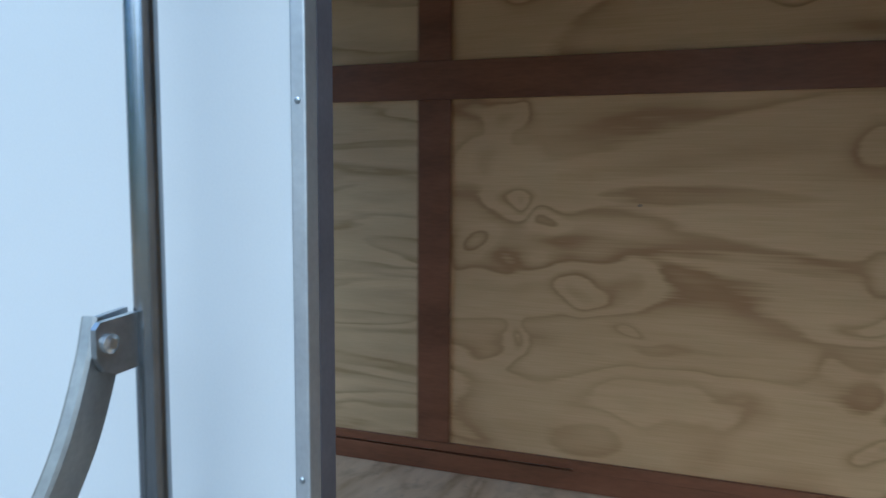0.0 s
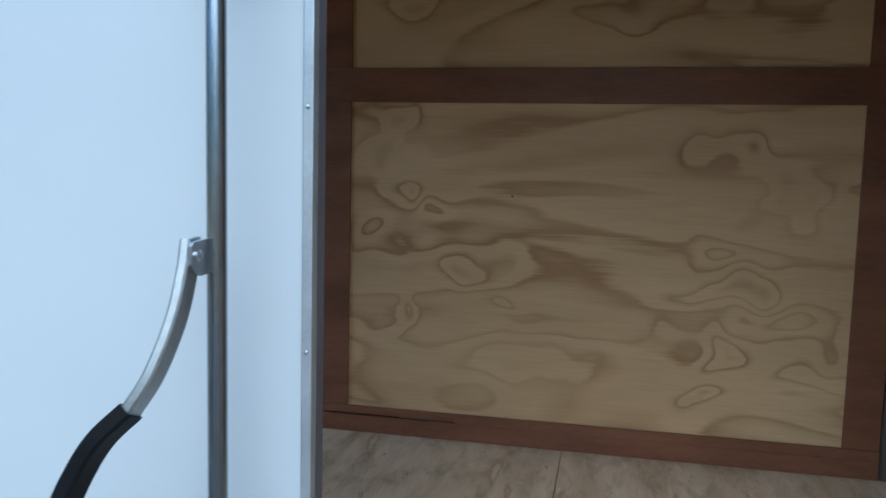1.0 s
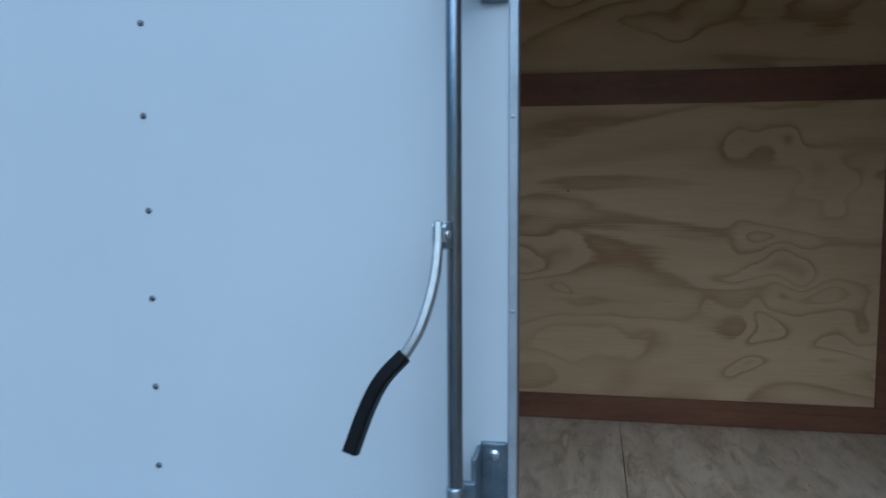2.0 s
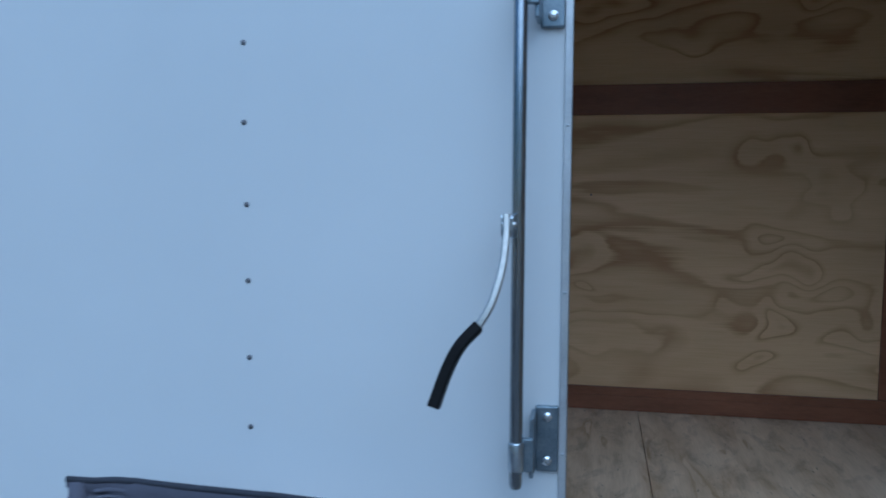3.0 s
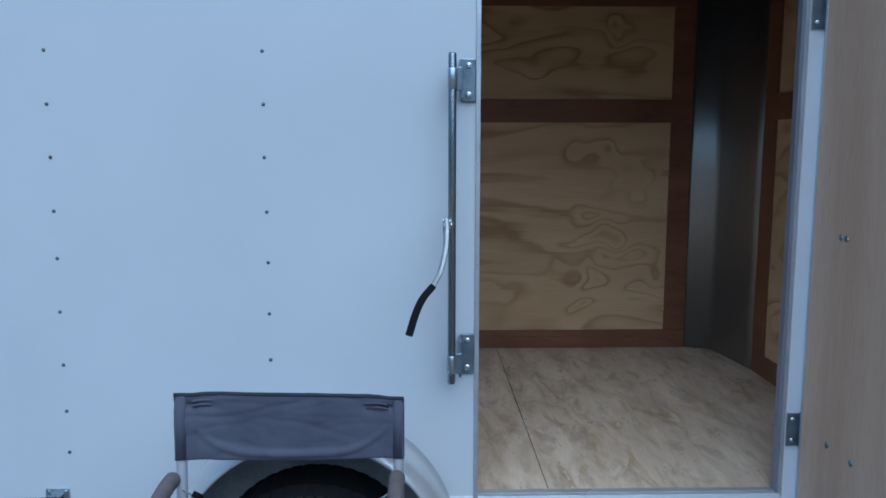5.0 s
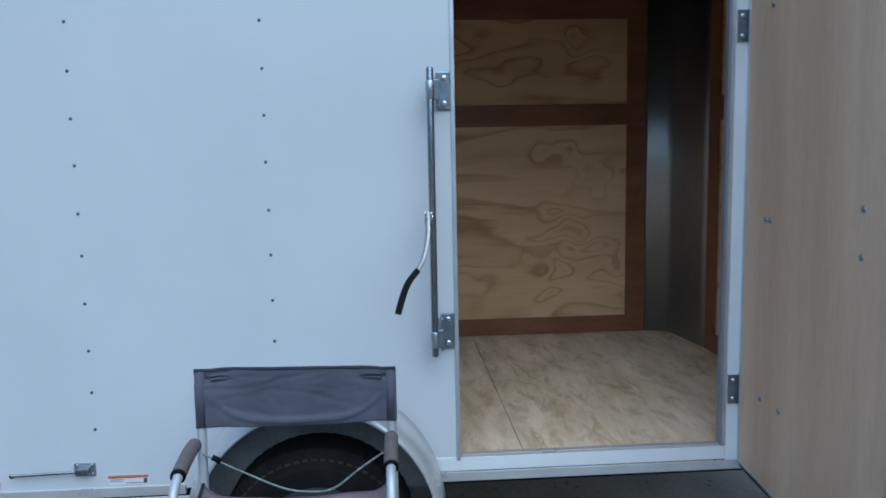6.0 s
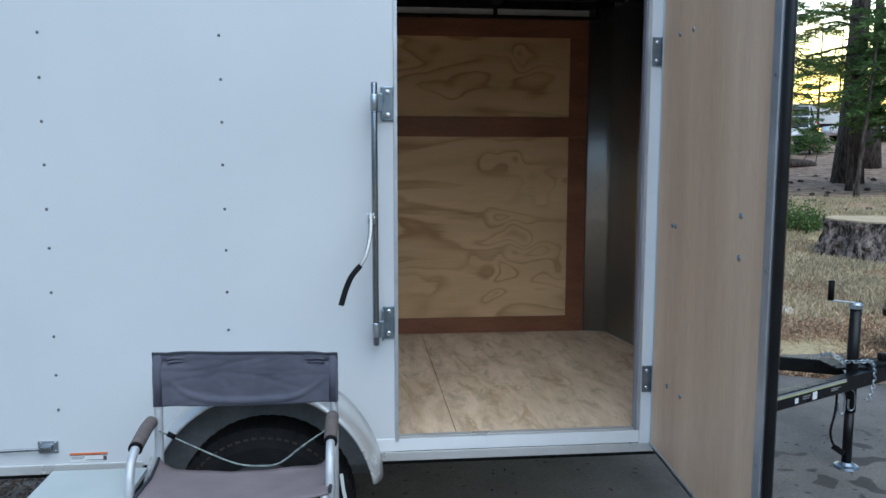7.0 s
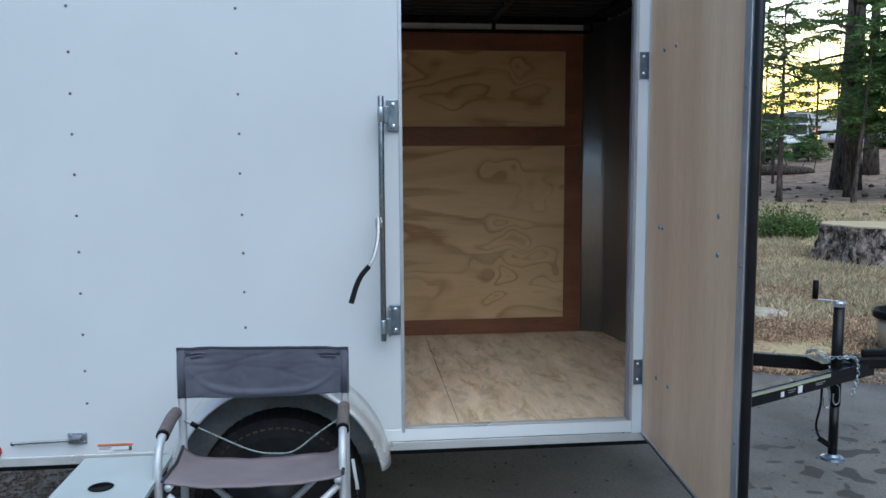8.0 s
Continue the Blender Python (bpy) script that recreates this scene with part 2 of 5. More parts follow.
def island_leaf(name, c1, c2, rough=0.7, trans=0.3):
    m, nt, b = material(name, rough)
    g = nt.nodes.new("ShaderNodeNewGeometry")
    col = ramp(nt, g.outputs["Random Per Island"], [(0.0, c1), (1.0, c2)])
    v = coords(nt)
    col = mix(nt, 1.0, col, ramp(nt, noise_tex(nt, v, 1.2, 3), [(0.3, (0.7, 0.7, 0.7)), (0.7, (1, 1, 1))]), "MULTIPLY")
    nt.links.new(col, b.inputs["Base Color"])
    if trans:
        t = nt.nodes.new("ShaderNodeBsdfTranslucent")
        nt.links.new(col, t.inputs[0])
        s = nt.nodes.new("ShaderNodeMixShader")
        s.inputs[0].default_value = trans
        nt.links.new(b.outputs[0], s.inputs[1])
        nt.links.new(t.outputs[0], s.inputs[2])
        nt.links.new(s.outputs[0], nt.nodes["Material Output"].inputs[0])
    return m


M_NEEDLE = island_leaf("pine_needles", (0.06, 0.12, 0.035), (0.2, 0.31, 0.09), trans=0.4)
# copy of the needles with light from behind put into a paler, yellower colour
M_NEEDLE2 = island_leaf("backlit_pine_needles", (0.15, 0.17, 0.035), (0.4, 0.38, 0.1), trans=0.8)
M_BUSH = island_leaf("bush_leaves", (0.06, 0.13, 0.03), (0.2, 0.28, 0.08))
M_GRASS = island_leaf("dry_grass", (0.3, 0.22, 0.115), (0.8, 0.7, 0.47), trans=0.2)
M_MOULD = island_leaf("leaf_mould", (0.03, 0.018, 0.01), (0.13, 0.08, 0.045), trans=0)
M_LITTER = island_leaf("pine_litter", (0.18, 0.1, 0.055), (0.66, 0.45, 0.27), trans=0)


def ground_materials():
    m, nt, b = material("forest_floor", 0.95)
    v = coords(nt)
    big = noise_tex(nt, v, 0.5, 5, 0.6)
    fine = noise_tex(nt, v, 22, 5, 0.7)
    a = ramp(nt, fine, [(0.32, (0.19, 0.095, 0.05)), (0.52, (0.46, 0.28, 0.16)), (0.7, (0.66, 0.46, 0.29))])
    g = ramp(nt, fine, [(0.3, (0.36, 0.26, 0.13)), (0.7, (0.66, 0.53, 0.3))])
    near = mix(nt, ramp(nt, big, [(0.42, (0, 0, 0)), (0.6, (1, 1, 1))]), a, g)
    # bare brown needle litter further up the slope, its colour darkened for the trees' shade
    deep = ramp(nt, noise_tex(nt, v, 3.0, 5, 0.65), [(0.4, (0.18, 0.115, 0.08)), (0.62, (0.46, 0.32, 0.225))])
    sy = nt.nodes.new("ShaderNodeSeparateXYZ")
    nt.links.new(v, sy.inputs[0])
    wood = calc(nt, "ADD", calc(nt, "MULTIPLY", sy.outputs[1], 0.04), calc(nt, "MULTIPLY", big, 0.4))
    nt.links.new(mix(nt, ramp(nt, wood, [(0.72, (0, 0, 0)), (0.92, (1, 1, 1))]), near, deep), b.inputs["Base Color"])
    bump(nt, b, fine, 0.8, 0.03)
    p, nt, b = material("asphalt", 0.75)
    v = coords(nt)
    agg = noise_tex(nt, v, 160, 2, 0.6)
    big = noise_tex(nt, v, 1.1, 4, 0.6)
    col = mix(nt, 0.55, ramp(nt, agg, [(0.34, (0.08, 0.074, 0.068)), (0.64, (0.22, 0.202, 0.184))]), ramp(nt, big, [(0.38, (0.1, 0.09, 0.08)), (0.62, (0.23, 0.207, 0.183))]))
    wet = ramp(nt, noise_tex(nt, coords(nt, (5.6, 6.2, 1)), 1.2, 1, 0.3), [(0.6, (0, 0, 0)), (0.62, (1, 1, 1))])
    sx = nt.nodes.new("ShaderNodeVectorMath")
    sx.operation = "DISTANCE"
    nt.links.new(v, sx.inputs[0])
    sx.inputs[1].default_value = (2.7, 0.0, 0.0)
    far = calc(nt, "ADD", calc(nt, "MULTIPLY", sx.outputs["Value"], 0.25), calc(nt, "MULTIPLY", big, 0.5))
    near = ramp(nt, far, [(0.5, (1, 1, 1)), (0.62, (0, 0, 0))])
    grit = ramp(nt, noise_tex(nt, v, 55, 3, 0.7), [(0.38, (0.84, 0.84, 0.84)), (0.62, (1.1, 1.1, 1.1))])
    col = mix(nt, 1.0, col, grit, "MULTIPLY")
    wet = calc(nt, "MULTIPLY", wet, near)
    col = mix(nt, calc(nt, "MULTIPLY", wet, 0.72), col, (0.028, 0.025, 0.023))
    nt.links.new(col, b.inputs["Base Color"])
    b.inputs["Specular IOR Level"].default_value = 0.25
    bump(nt, b, agg, 0.5, 0.004)
    return m, p


M_GROUND, M_ASPHALT = ground_materials()

# ---- mesh helpers ----


def finish(ob, bm, mat, smooth=False):
    bmesh.ops.recalc_face_normals(bm, faces=bm.faces)
    if smooth:
        for f in bm.faces:
            f.smooth = True
    bm.to_mesh(ob.data)
    bm.free()
    for m in mat if isinstance(mat, (list, tuple)) else [mat]:
        ob.data.materials.append(m)
    return ob


def part(name, bm, mat, parent, label="", smooth=False):
    ob = finish(new(name, bpy.data.meshes.new(name)), bm, mat, smooth)
    ob.parent = parent
    if label:
        ob["label"] = label
    return ob


def thing(name, label, category, group="", kind="", at=(0, 0, 0)):
    ob = new(name)
    ob.empty_display_size = 0.1
    ob.location = at
    return tagged(ob, label, category, group, kind)


def solid(name, bm, mat, label, category, group="", kind="", smooth=False):
    return tagged(finish(new(name, bpy.data.meshes.new(name)), bm, mat, smooth), label, category, group, kind)


def box(bm, x0, x1, y0, y1, z0, z1, bevel=0.0, m=None):
    r = bmesh.ops.create_cube(bm, size=1)
    vs = r["verts"]
    bmesh.ops.scale(bm, vec=(abs(x1 - x0), abs(y1 - y0), abs(z1 - z0)), verts=vs)
    bmesh.ops.translate(bm, vec=((x0 + x1) / 2, (y0 + y1) / 2, (z0 + z1) / 2), verts=vs)
    if m is not None:
        bmesh.ops.transform(bm, matrix=m, verts=vs)
    if bevel:
        es = list({e for v in vs for e in v.link_edges})
        bmesh.ops.bevel(bm, geom=es, offset=bevel, segments=2, affect="EDGES", profile=0.6)
    return bm


def boxed(*a, **k):
    return box(bmesh.new(), *a, **k)


def sweep(bm, pts, radius, sides=12, closed_ends=True, flat=None):
    """A tube along points. radius: one number or one for each point. flat: (width, thickness) in place of a round section, with its width along flat[2]."""
    pts = [Vector(p) for p in pts]
    rings, up = [], None
    for i, p in enumerate(pts):
        d = (pts[min(i + 1, len(pts) - 1)] - pts[max(i - 1, 0)]).normalized()
        if flat:
            u = Vector(flat[2])
            u = (u - d * u.dot(d)).normalized()
        elif up is None:
            u = d.orthogonal().normalized()
        else:
            u = (up - d * up.dot(d)).normalized()
        up = u
        w = d.cross(u)
        r = radius[i] if isinstance(radius, (list, tuple)) else radius
        if flat:
            a, c = flat[0] / 2, flat[1] / 2
            sec = [(-a, -c * 0.6), (-a * 0.9, -c), (a * 0.9, -c), (a, -c * 0.6), (a, c * 0.6), (a * 0.9, c), (-a * 0.9, c), (-a, c * 0.6)]
            rings.append([bm.verts.new(p + u * s + w * t) for s, t in sec])
        else:
            rings.append([bm.verts.new(p + u * (r * math.cos(2 * math.pi * k / sides)) + w * (r * math.sin(2 * math.pi * k / sides))) for k in range(sides)])
    n = len(rings[0])
    for a, b in zip(rings, rings[1:]):
        for k in range(n):
            bm.faces.new((a[k], a[(k + 1) % n], b[(k + 1) % n], b[k]))
    if closed_ends:
        bm.faces.new(rings[0][::-1])
        bm.faces.new(rings[-1])
    return bm


def smooth_path(pts, n=6):
    """Catmull-Rom through the points."""
    p = [Vector(q) for q in pts]
    p = [2 * p[0] - p[1]] + p + [2 * p[-1] - p[-2]]
    out = []
    for i in range(1, len(p) - 2):
        for k in range(n):
            t = k / n
            out.append(0.5 * (2 * p[i] + (p[i + 1] - p[i - 1]) * t + (2 * p[i - 1] - 5 * p[i] + 4 * p[i + 1] - p[i + 2]) * t * t + (3 * p[i] - p[i - 1] - 3 * p[i + 1] + p[i + 2]) * t ** 3))
    return out + [p[-2]]


def prism(bm, outline, z0, z1):
    """An upright prism over a plan outline of (x, y)."""
    lo = [bm.verts.new((x, y, z0)) for x, y in outline]
    hi = [bm.verts.new((x, y, z1)) for x, y in outline]
    n = len(lo)
    bm.faces.new(lo[::-1])
    bm.faces.new(hi)
    for k in range(n):
        bm.faces.new((lo[k], lo[(k + 1) % n], hi[(k + 1) % n], hi[k]))
    return bm


def lathe(bm, profile, m, sides=32):
    """Turns (radius, height) round z, then poses it by m."""
    rings = [[bm.verts.new(m @ Vector((r * math.cos(2 * math.pi * k / sides), r * math.sin(2 * math.pi * k / sides), h))) for k in range(sides)] for r, h in profile]
    for a, b in zip(rings, rings[1:]):
        for k in range(sides):
            bm.faces.new((a[k], a[(k + 1) % sides], b[(k + 1) % sides], b[k]))
    for ring in (rings[0], rings[-1]):
        if (ring[0].co - ring[sides // 2].co).length > 1e-5:
            bm.faces.new(ring)
    return bm


def dome(bm, r, m, sides=10):
    return lathe(bm, [(r, 0), (r * 0.92, r * 0.3), (r * 0.55, r * 0.52), (r * 0.12, r * 0.58)], m, sides)


def facing(x, y, z):
    """z of the local frame points to -y of the world."""
    return pose(x, y, z, 90, 0, 0)


# ---- ground ----


def height(x, y):
    """Forest floor: level near the pavement, then rising to the road behind."""
    d = math.hypot(x, y + 3)
    if d < 9:
        return 0.0
    if d < 33:
        return 0.036 * (d - 9) ** 2 / (d - 9 + 1.5)
    h33 = 0.036 * 24 ** 2 / 25.5
    return h33 + 0.085 * min(d - 33, 30) + 0.02 * max(0, d - 63) if d < 250 else h33 + 2.55 + 3.74


def build_ground():
    bm = bmesh.new()
    radii = [0.0, 3, 5, 7, 8, 9, 10, 11, 12, 13.5, 15, 17, 19, 22, 25, 29, 33, 38, 44, 52, 63, 80, 110, 160, 250, 600, 2000]
    n = 96
    centre = bm.verts.new((0, -3, -0.012))
    prev = None
    for r in radii[1:]:
        ring = []
        for k in range(n):
            a = 2 * math.pi * k / n
            x, y = r * math.sin(a), -3 + r * math.cos(a)
            bumpy = noise.noise((x * 0.35, y * 0.35, 0)) * 0.12 * min(1, max(0, (r - 8) / 6)) if r < 120 else 0
            ring.append(bm.verts.new((x, y, height(x, y) - 0.012 + bumpy)))
        for k in range(n):
            if prev is None:
                bm.faces.new((centre, ring[k], ring[(k + 1) % n]))
            else:
                bm.faces.new((prev[k], ring[k], ring[(k + 1) % n], prev[(k + 1) % n]))
        prev = ring
    solid("ground", bm, M_GROUND, "brown forest floor of pine litter and dry grass", "ground", kind="structure", smooth=True)
    bm = bmesh.new()
    edge = []
    for k in range(60):
        x = -11 + k * 22 / 59
        edge.append((x, 3.1 - 0.02 * x + 0.22 * noise.noise((x * 0.9, 2.2, 0)) + 0.08 * noise.noise((x * 3.5, 7, 0))))
    prism(bm, [(11, -9), *[e for e in reversed(edge)], (-11, -9)], -0.05, 0.0)
    solid("pavement", bm, M_ASPHALT, "damp dark grey asphalt pavement", "pavement", kind="structure")


build_ground()

# ---- trailer ----
TOP, BOT, FLOOR = 2.5, 0.46, 0.53
REAR, FRONT = -1.648, 1.48
BACK = 1.773
DX0, DX1, DZ0, DZ1 = -0.007, 0.916, 0.527, 2.37
CY = 0.88
trailer = thing("cargo_trailer", "white enclosed cargo trailer with its side door open", "trailer")


def side_wall():
    bm = bmesh.new()
    t = 0.012
    box(bm, REAR, DX0 - 0.012, 0, t, BOT, TOP)
    box(bm, DX1 + 0.07, 1.2, 0, t, BOT, TOP)
    box(bm, DX0 - 0.012, DX1 + 0.07, 0, t, DZ1 + 0.02, TOP)
    wall = part("side_wall", bm, M_SKIN, trailer, "white painted aluminium skin")
    inner = bmesh.new()
    box(inner, REAR + 0.02, DX0 - 0.02, 0.045, 0.055, FLOOR, TOP - 0.03)
    box(inner, DX1 + 0.02, 1.18, 0.045, 0.055, FLOOR, TOP - 0.03)
    box(inner, DX0 - 0.02, DX1 + 0.02, 0.045, 0.055, DZ1 + 0.02, TOP - 0.03)
    part("inner_lining", inner, M_PLY, trailer, "pale plywood lining")
    mesh = None
    for x, zs in ((-1.24, (2.18, 2.014, 1.862, 1.712, 1.562, 1.407, 1.269, 1.11, 0.95, 0.808, 0.68)), (-0.63, (2.18, 2.014, 1.862, 1.713, 1.562, 1.404, 1.255, 1.102, 0.962)),
                  (-1.628, (2.18, 2.02, 1.862, 1.71, 1.56, 1.407, 1.26, 1.11, 0.955, 0.792, 0.641))):
        for z in zs:
            if mesh is None:
                bm = bmesh.new()
                dome(bm, 0.0055, pose(0, 0, 0, 90, 0, 0))
                ob = part("screw", bm, M_RIVET, wall)
                mesh = ob.data
            else:
                ob = new("screw", mesh)
                ob.parent = wall
            ob.location = (x + random.uniform(-0.002, 0.002), 0, z)
    return wall


wall = side_wall()


def shell():
    # far side, rear, nose skins and roof
    part("far_wall", boxed(REAR, 1.2, 2 * CY + 0.02, 2 * CY + 0.032, BOT, TOP), M_SKIN, trailer)
    # rear end, unseen: left open between posts and header to let light inside
    bm = bmesh.new()
    box(bm, REAR, REAR + 0.03, 0.013, 0.13, BOT, TOP)
    box(bm, REAR, REAR + 0.03, 2 * CY - 0.1, 2 * CY + 0.019, BOT, TOP)
    box(bm, REAR, REAR + 0.03, 0.1305, 2 * CY - 0.1005, 2.3, TOP)
    box(bm, REAR, REAR + 0.03, 0.1305, 2 * CY - 0.1005, BOT, FLOOR)
    part("rear_wall", bm, M_SKIN, trailer, "white rear frame round an unseen opening added to light the inside")
    bm = bmesh.new()
    arc = [(FRONT - 0.12 + 0.12 * math.sin(radians(a)), 0.12 - 0.12 * math.cos(radians(a))) for a in range(0, 91, 15)]
    outer = [(1.2005, 0.0)] + arc + [(x, 2 * CY + 0.032 - y) for x, y in reversed(arc)] + [(1.2005, 2 * CY + 0.032)]
    inner = [(x - 0.014 * (x > 1.21), CY + 0.016 + (y - CY - 0.016) * 0.984) for x, y in reversed(outer)]
    prism(bm, outer + inner, BOT, TOP)
    part("front_wall", bm, M_SKIN, trailer, "white rounded front wall")
    part("roof", boxed(REAR - 0.02, FRONT + 0.02, -0.01, 2 * CY + 0.045, TOP + 0.001, TOP + 0.035, 0.004), M_ALU, trailer, "bare silver roof sheet")
    part("corner_post", boxed(REAR - 0.012, REAR + 0.012, -0.008, -0.0005, BOT, TOP, 0.002), M_BLACK, trailer, "black rear corner strip")
    for k, x in enumerate((-1.18, -0.57, 0.04, 0.65, 1.26)):
        part("roof_bow", boxed(x - 0.019, x + 0.019, 0.06, BACK - 0.01, TOP - 0.035, TOP - 0.001, 0.002), M_BPAINT, trailer, "black steel roof bow")
    part("roof_rail", boxed(REAR + 0.04, 1.36, BACK - 0.03, BACK - 0.001, 2.392, 2.408, 0.002), M_BPAINT, trailer, "black steel roof rail")
    part("cove_strip", boxed(REAR + 0.04, 1.3, BACK - 0.006, BACK - 0.001, 2.4085, 2.445), M_FRAME, trailer, "white strip under the roof")
    part("roof_rail", boxed(REAR + 0.04, 1.36, BACK - 0.02, BACK - 0.001, 2.4455, TOP - 0.001, 0.002), M_BPAINT, trailer)
    for x in (-0.57, 0.04, 0.65, 1.26):
        part("bow_bracket", boxed(x - 0.012, x + 0.012, BACK - 0.028, BACK - 0.0205, 2.4085, TOP - 0.02, 0.002), M_BPAINT, trailer)
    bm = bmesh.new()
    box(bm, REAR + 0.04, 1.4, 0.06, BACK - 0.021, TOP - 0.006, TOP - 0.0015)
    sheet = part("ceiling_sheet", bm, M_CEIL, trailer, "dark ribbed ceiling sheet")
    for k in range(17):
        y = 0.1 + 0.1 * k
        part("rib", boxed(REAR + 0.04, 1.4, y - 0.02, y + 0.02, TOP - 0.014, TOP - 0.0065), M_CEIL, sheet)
    # floor sheets
    part("floor_sheet", boxed(REAR + 0.04, 0.2165, 0.02, BACK + 0.01, FLOOR - 0.02, FLOOR), M_FLOOR, trailer, "stained plywood floor sheet")
    bm = bmesh.new()
    prism(bm, [(0.2195, 0.02), (1.44, 0.02), (1.44, BACK + 0.01), (0.2195, BACK + 0.01)], FLOOR - 0.02, FLOOR)
    part("floor_sheet", bm, M_FLOOR, trailer, "stained plywood floor sheet")
    bm = bmesh.new()
    for x in (-1.5, -1.0, -0.5, 0.1, 0.7, 1.25):
        box(bm, x - 0.025, x + 0.025, 0.03, 2 * CY - 0.01, 0.44, FLOOR - 0.021)
    part("cross_member", bm, M_BPAINT, trailer, "black steel floor cross members")
    bm = bmesh.new()
    box(bm, REAR, 1.2, 0.14, 0.2, 0.37, 0.44)
    box(bm, REAR, 1.2, 2 * CY - 0.2, 2 * CY - 0.14, 0.37, 0.44)
    part("chassis_rail", bm, M_BPAINT, trailer, "black steel chassis rails")
    # back lining: plywood panels between hardwood strips
    cols = [(REAR + 0.07, -0.665), (-0.555, 1.103)]
    for x0, x1 in cols:
        for z0, z1 in ((0.625, 1.709), (1.825, 2.285)):
            part("plywood_panel", boxed(x0 - 0.03, x1 + 0.03, BACK, BACK + 0.009, z0 - 0.03, z1 + 0.03), M_PLY if x1 > 0 else M_PLYEND, trailer, "pale swirled-grain plywood panel")
    for x0, x1 in ((-0.665, -0.555), (1.103, 1.213)):
        for z0, z1 in ((0.6255, 1.7085), (1.8255, 2.2845)):
            part("wood_strip", boxed(x0, x1, BACK - 0.012, BACK - 0.0005, z0, z1, 0.0015), M_TRIM, trailer, "upright red-brown hardwood strip")
    for z0, z1 in ((1.709, 1.825), (2.285, 2.39)):
        part("wood_strip", boxed(REAR + 0.04, 1.213, BACK - 0.012, BACK - 0.0005, z0, z1, 0.0015), M_TRIM, trailer, "long red-brown hardwood strip")
    base = part("wood_strip", boxed(REAR + 0.04, 1.213, BACK - 0.016, BACK - 0.0005, FLOOR + 0.001, 0.592, 0.0015), M_TRIM, trailer, "split red-brown hardwood base strip")
    part("split_board", boxed(REAR + 0.04, -0.16, BACK - 0.0165, BACK - 0.0005, 0.5985, 0.6245, 0.002), M_TRIM, base)
    part("split_board", boxed(-0.1595, 1.213, BACK - 0.016, BACK - 0.0005, 0.5925, 0.6245, 0.0012), M_TRIM, base)
    bm = bmesh.new()
    dome(bm, 0.004, facing(0.018, BACK, 1.396))
    part("nail", bm, M_RIVET, trailer)
    # rounded aluminium corner, then the slanted nose lining
    bm = bmesh.new()
    pts = [(1.213, BACK - 0.004), (1.225, BACK - 0.0085), (1.31, BACK - 0.0405), (1.325, BACK - 0.046), (1.338, BACK - 0.053), (1.346, BACK - 0.064), (1.35, BACK - 0.08), (1.355, BACK - 0.115), (1.392, 1.38), (1.4, 1.33)]
    n = len(pts)
    lo = [bm.verts.new((x, y, FLOOR + 0.001)) for x, y in pts]
    hi = [bm.verts.new((x, y, TOP - 0.04)) for x, y in pts]
    for k in range(n - 1):
        bm.faces.new((lo[k], lo[k + 1], hi[k + 1], hi[k]))
    ob = part("corner_sheet", bm, M_DULL, trailer, "rounded bare aluminium corner sheet", True)
    s = ob.modifiers.new("thick", "SOLIDIFY")
    s.thickness = 0.004
    m = pose(1.408, 1.33, 0, 0, 0, -90)
    ln = 1.27
    for x0, x1 in ((0.1, 0.6), (0.71, ln)):
        for z0, z1 in ((0.625, 1.709), (1.825, TOP - 0.04)):
            part("plywood_panel", boxed(x0 - 0.02, x1, 0.004, 0.014, z0 - 0.02, z1, m=m), M_PLY, trailer, "plywood lining of the front wall")
    for x0, x1 in ((0.0, 0.11), (0.6, 0.71)):
        part("wood_strip", boxed(x0, x1, -0.011, 0.0035, 0.6255, TOP - 0.05, 0.0015, m=m), M_TRIM, trailer, "upright red-brown hardwood strip")
    part("wood_strip", boxed(0.0, ln, -0.011, 0.0035, FLOOR + 0.001, 0.625, 0.0015, m=m), M_TRIM, trailer)
    part("wood_strip", boxed(0.1105, 0.5995, -0.0105, 0.0035, 1.709, 1.825, 0.0015, m=m), M_TRIM, trailer)
    # lower edge trim
    for x0, x1 in ((REAR, -0.95), (-0.118, FRONT - 0.12)):
        part("edge_trim", boxed(x0, x1, -0.006, 0.013, 0.44, 0.475, 0.003), M_FENDER, trailer, "bright aluminium edge trim")


shell()


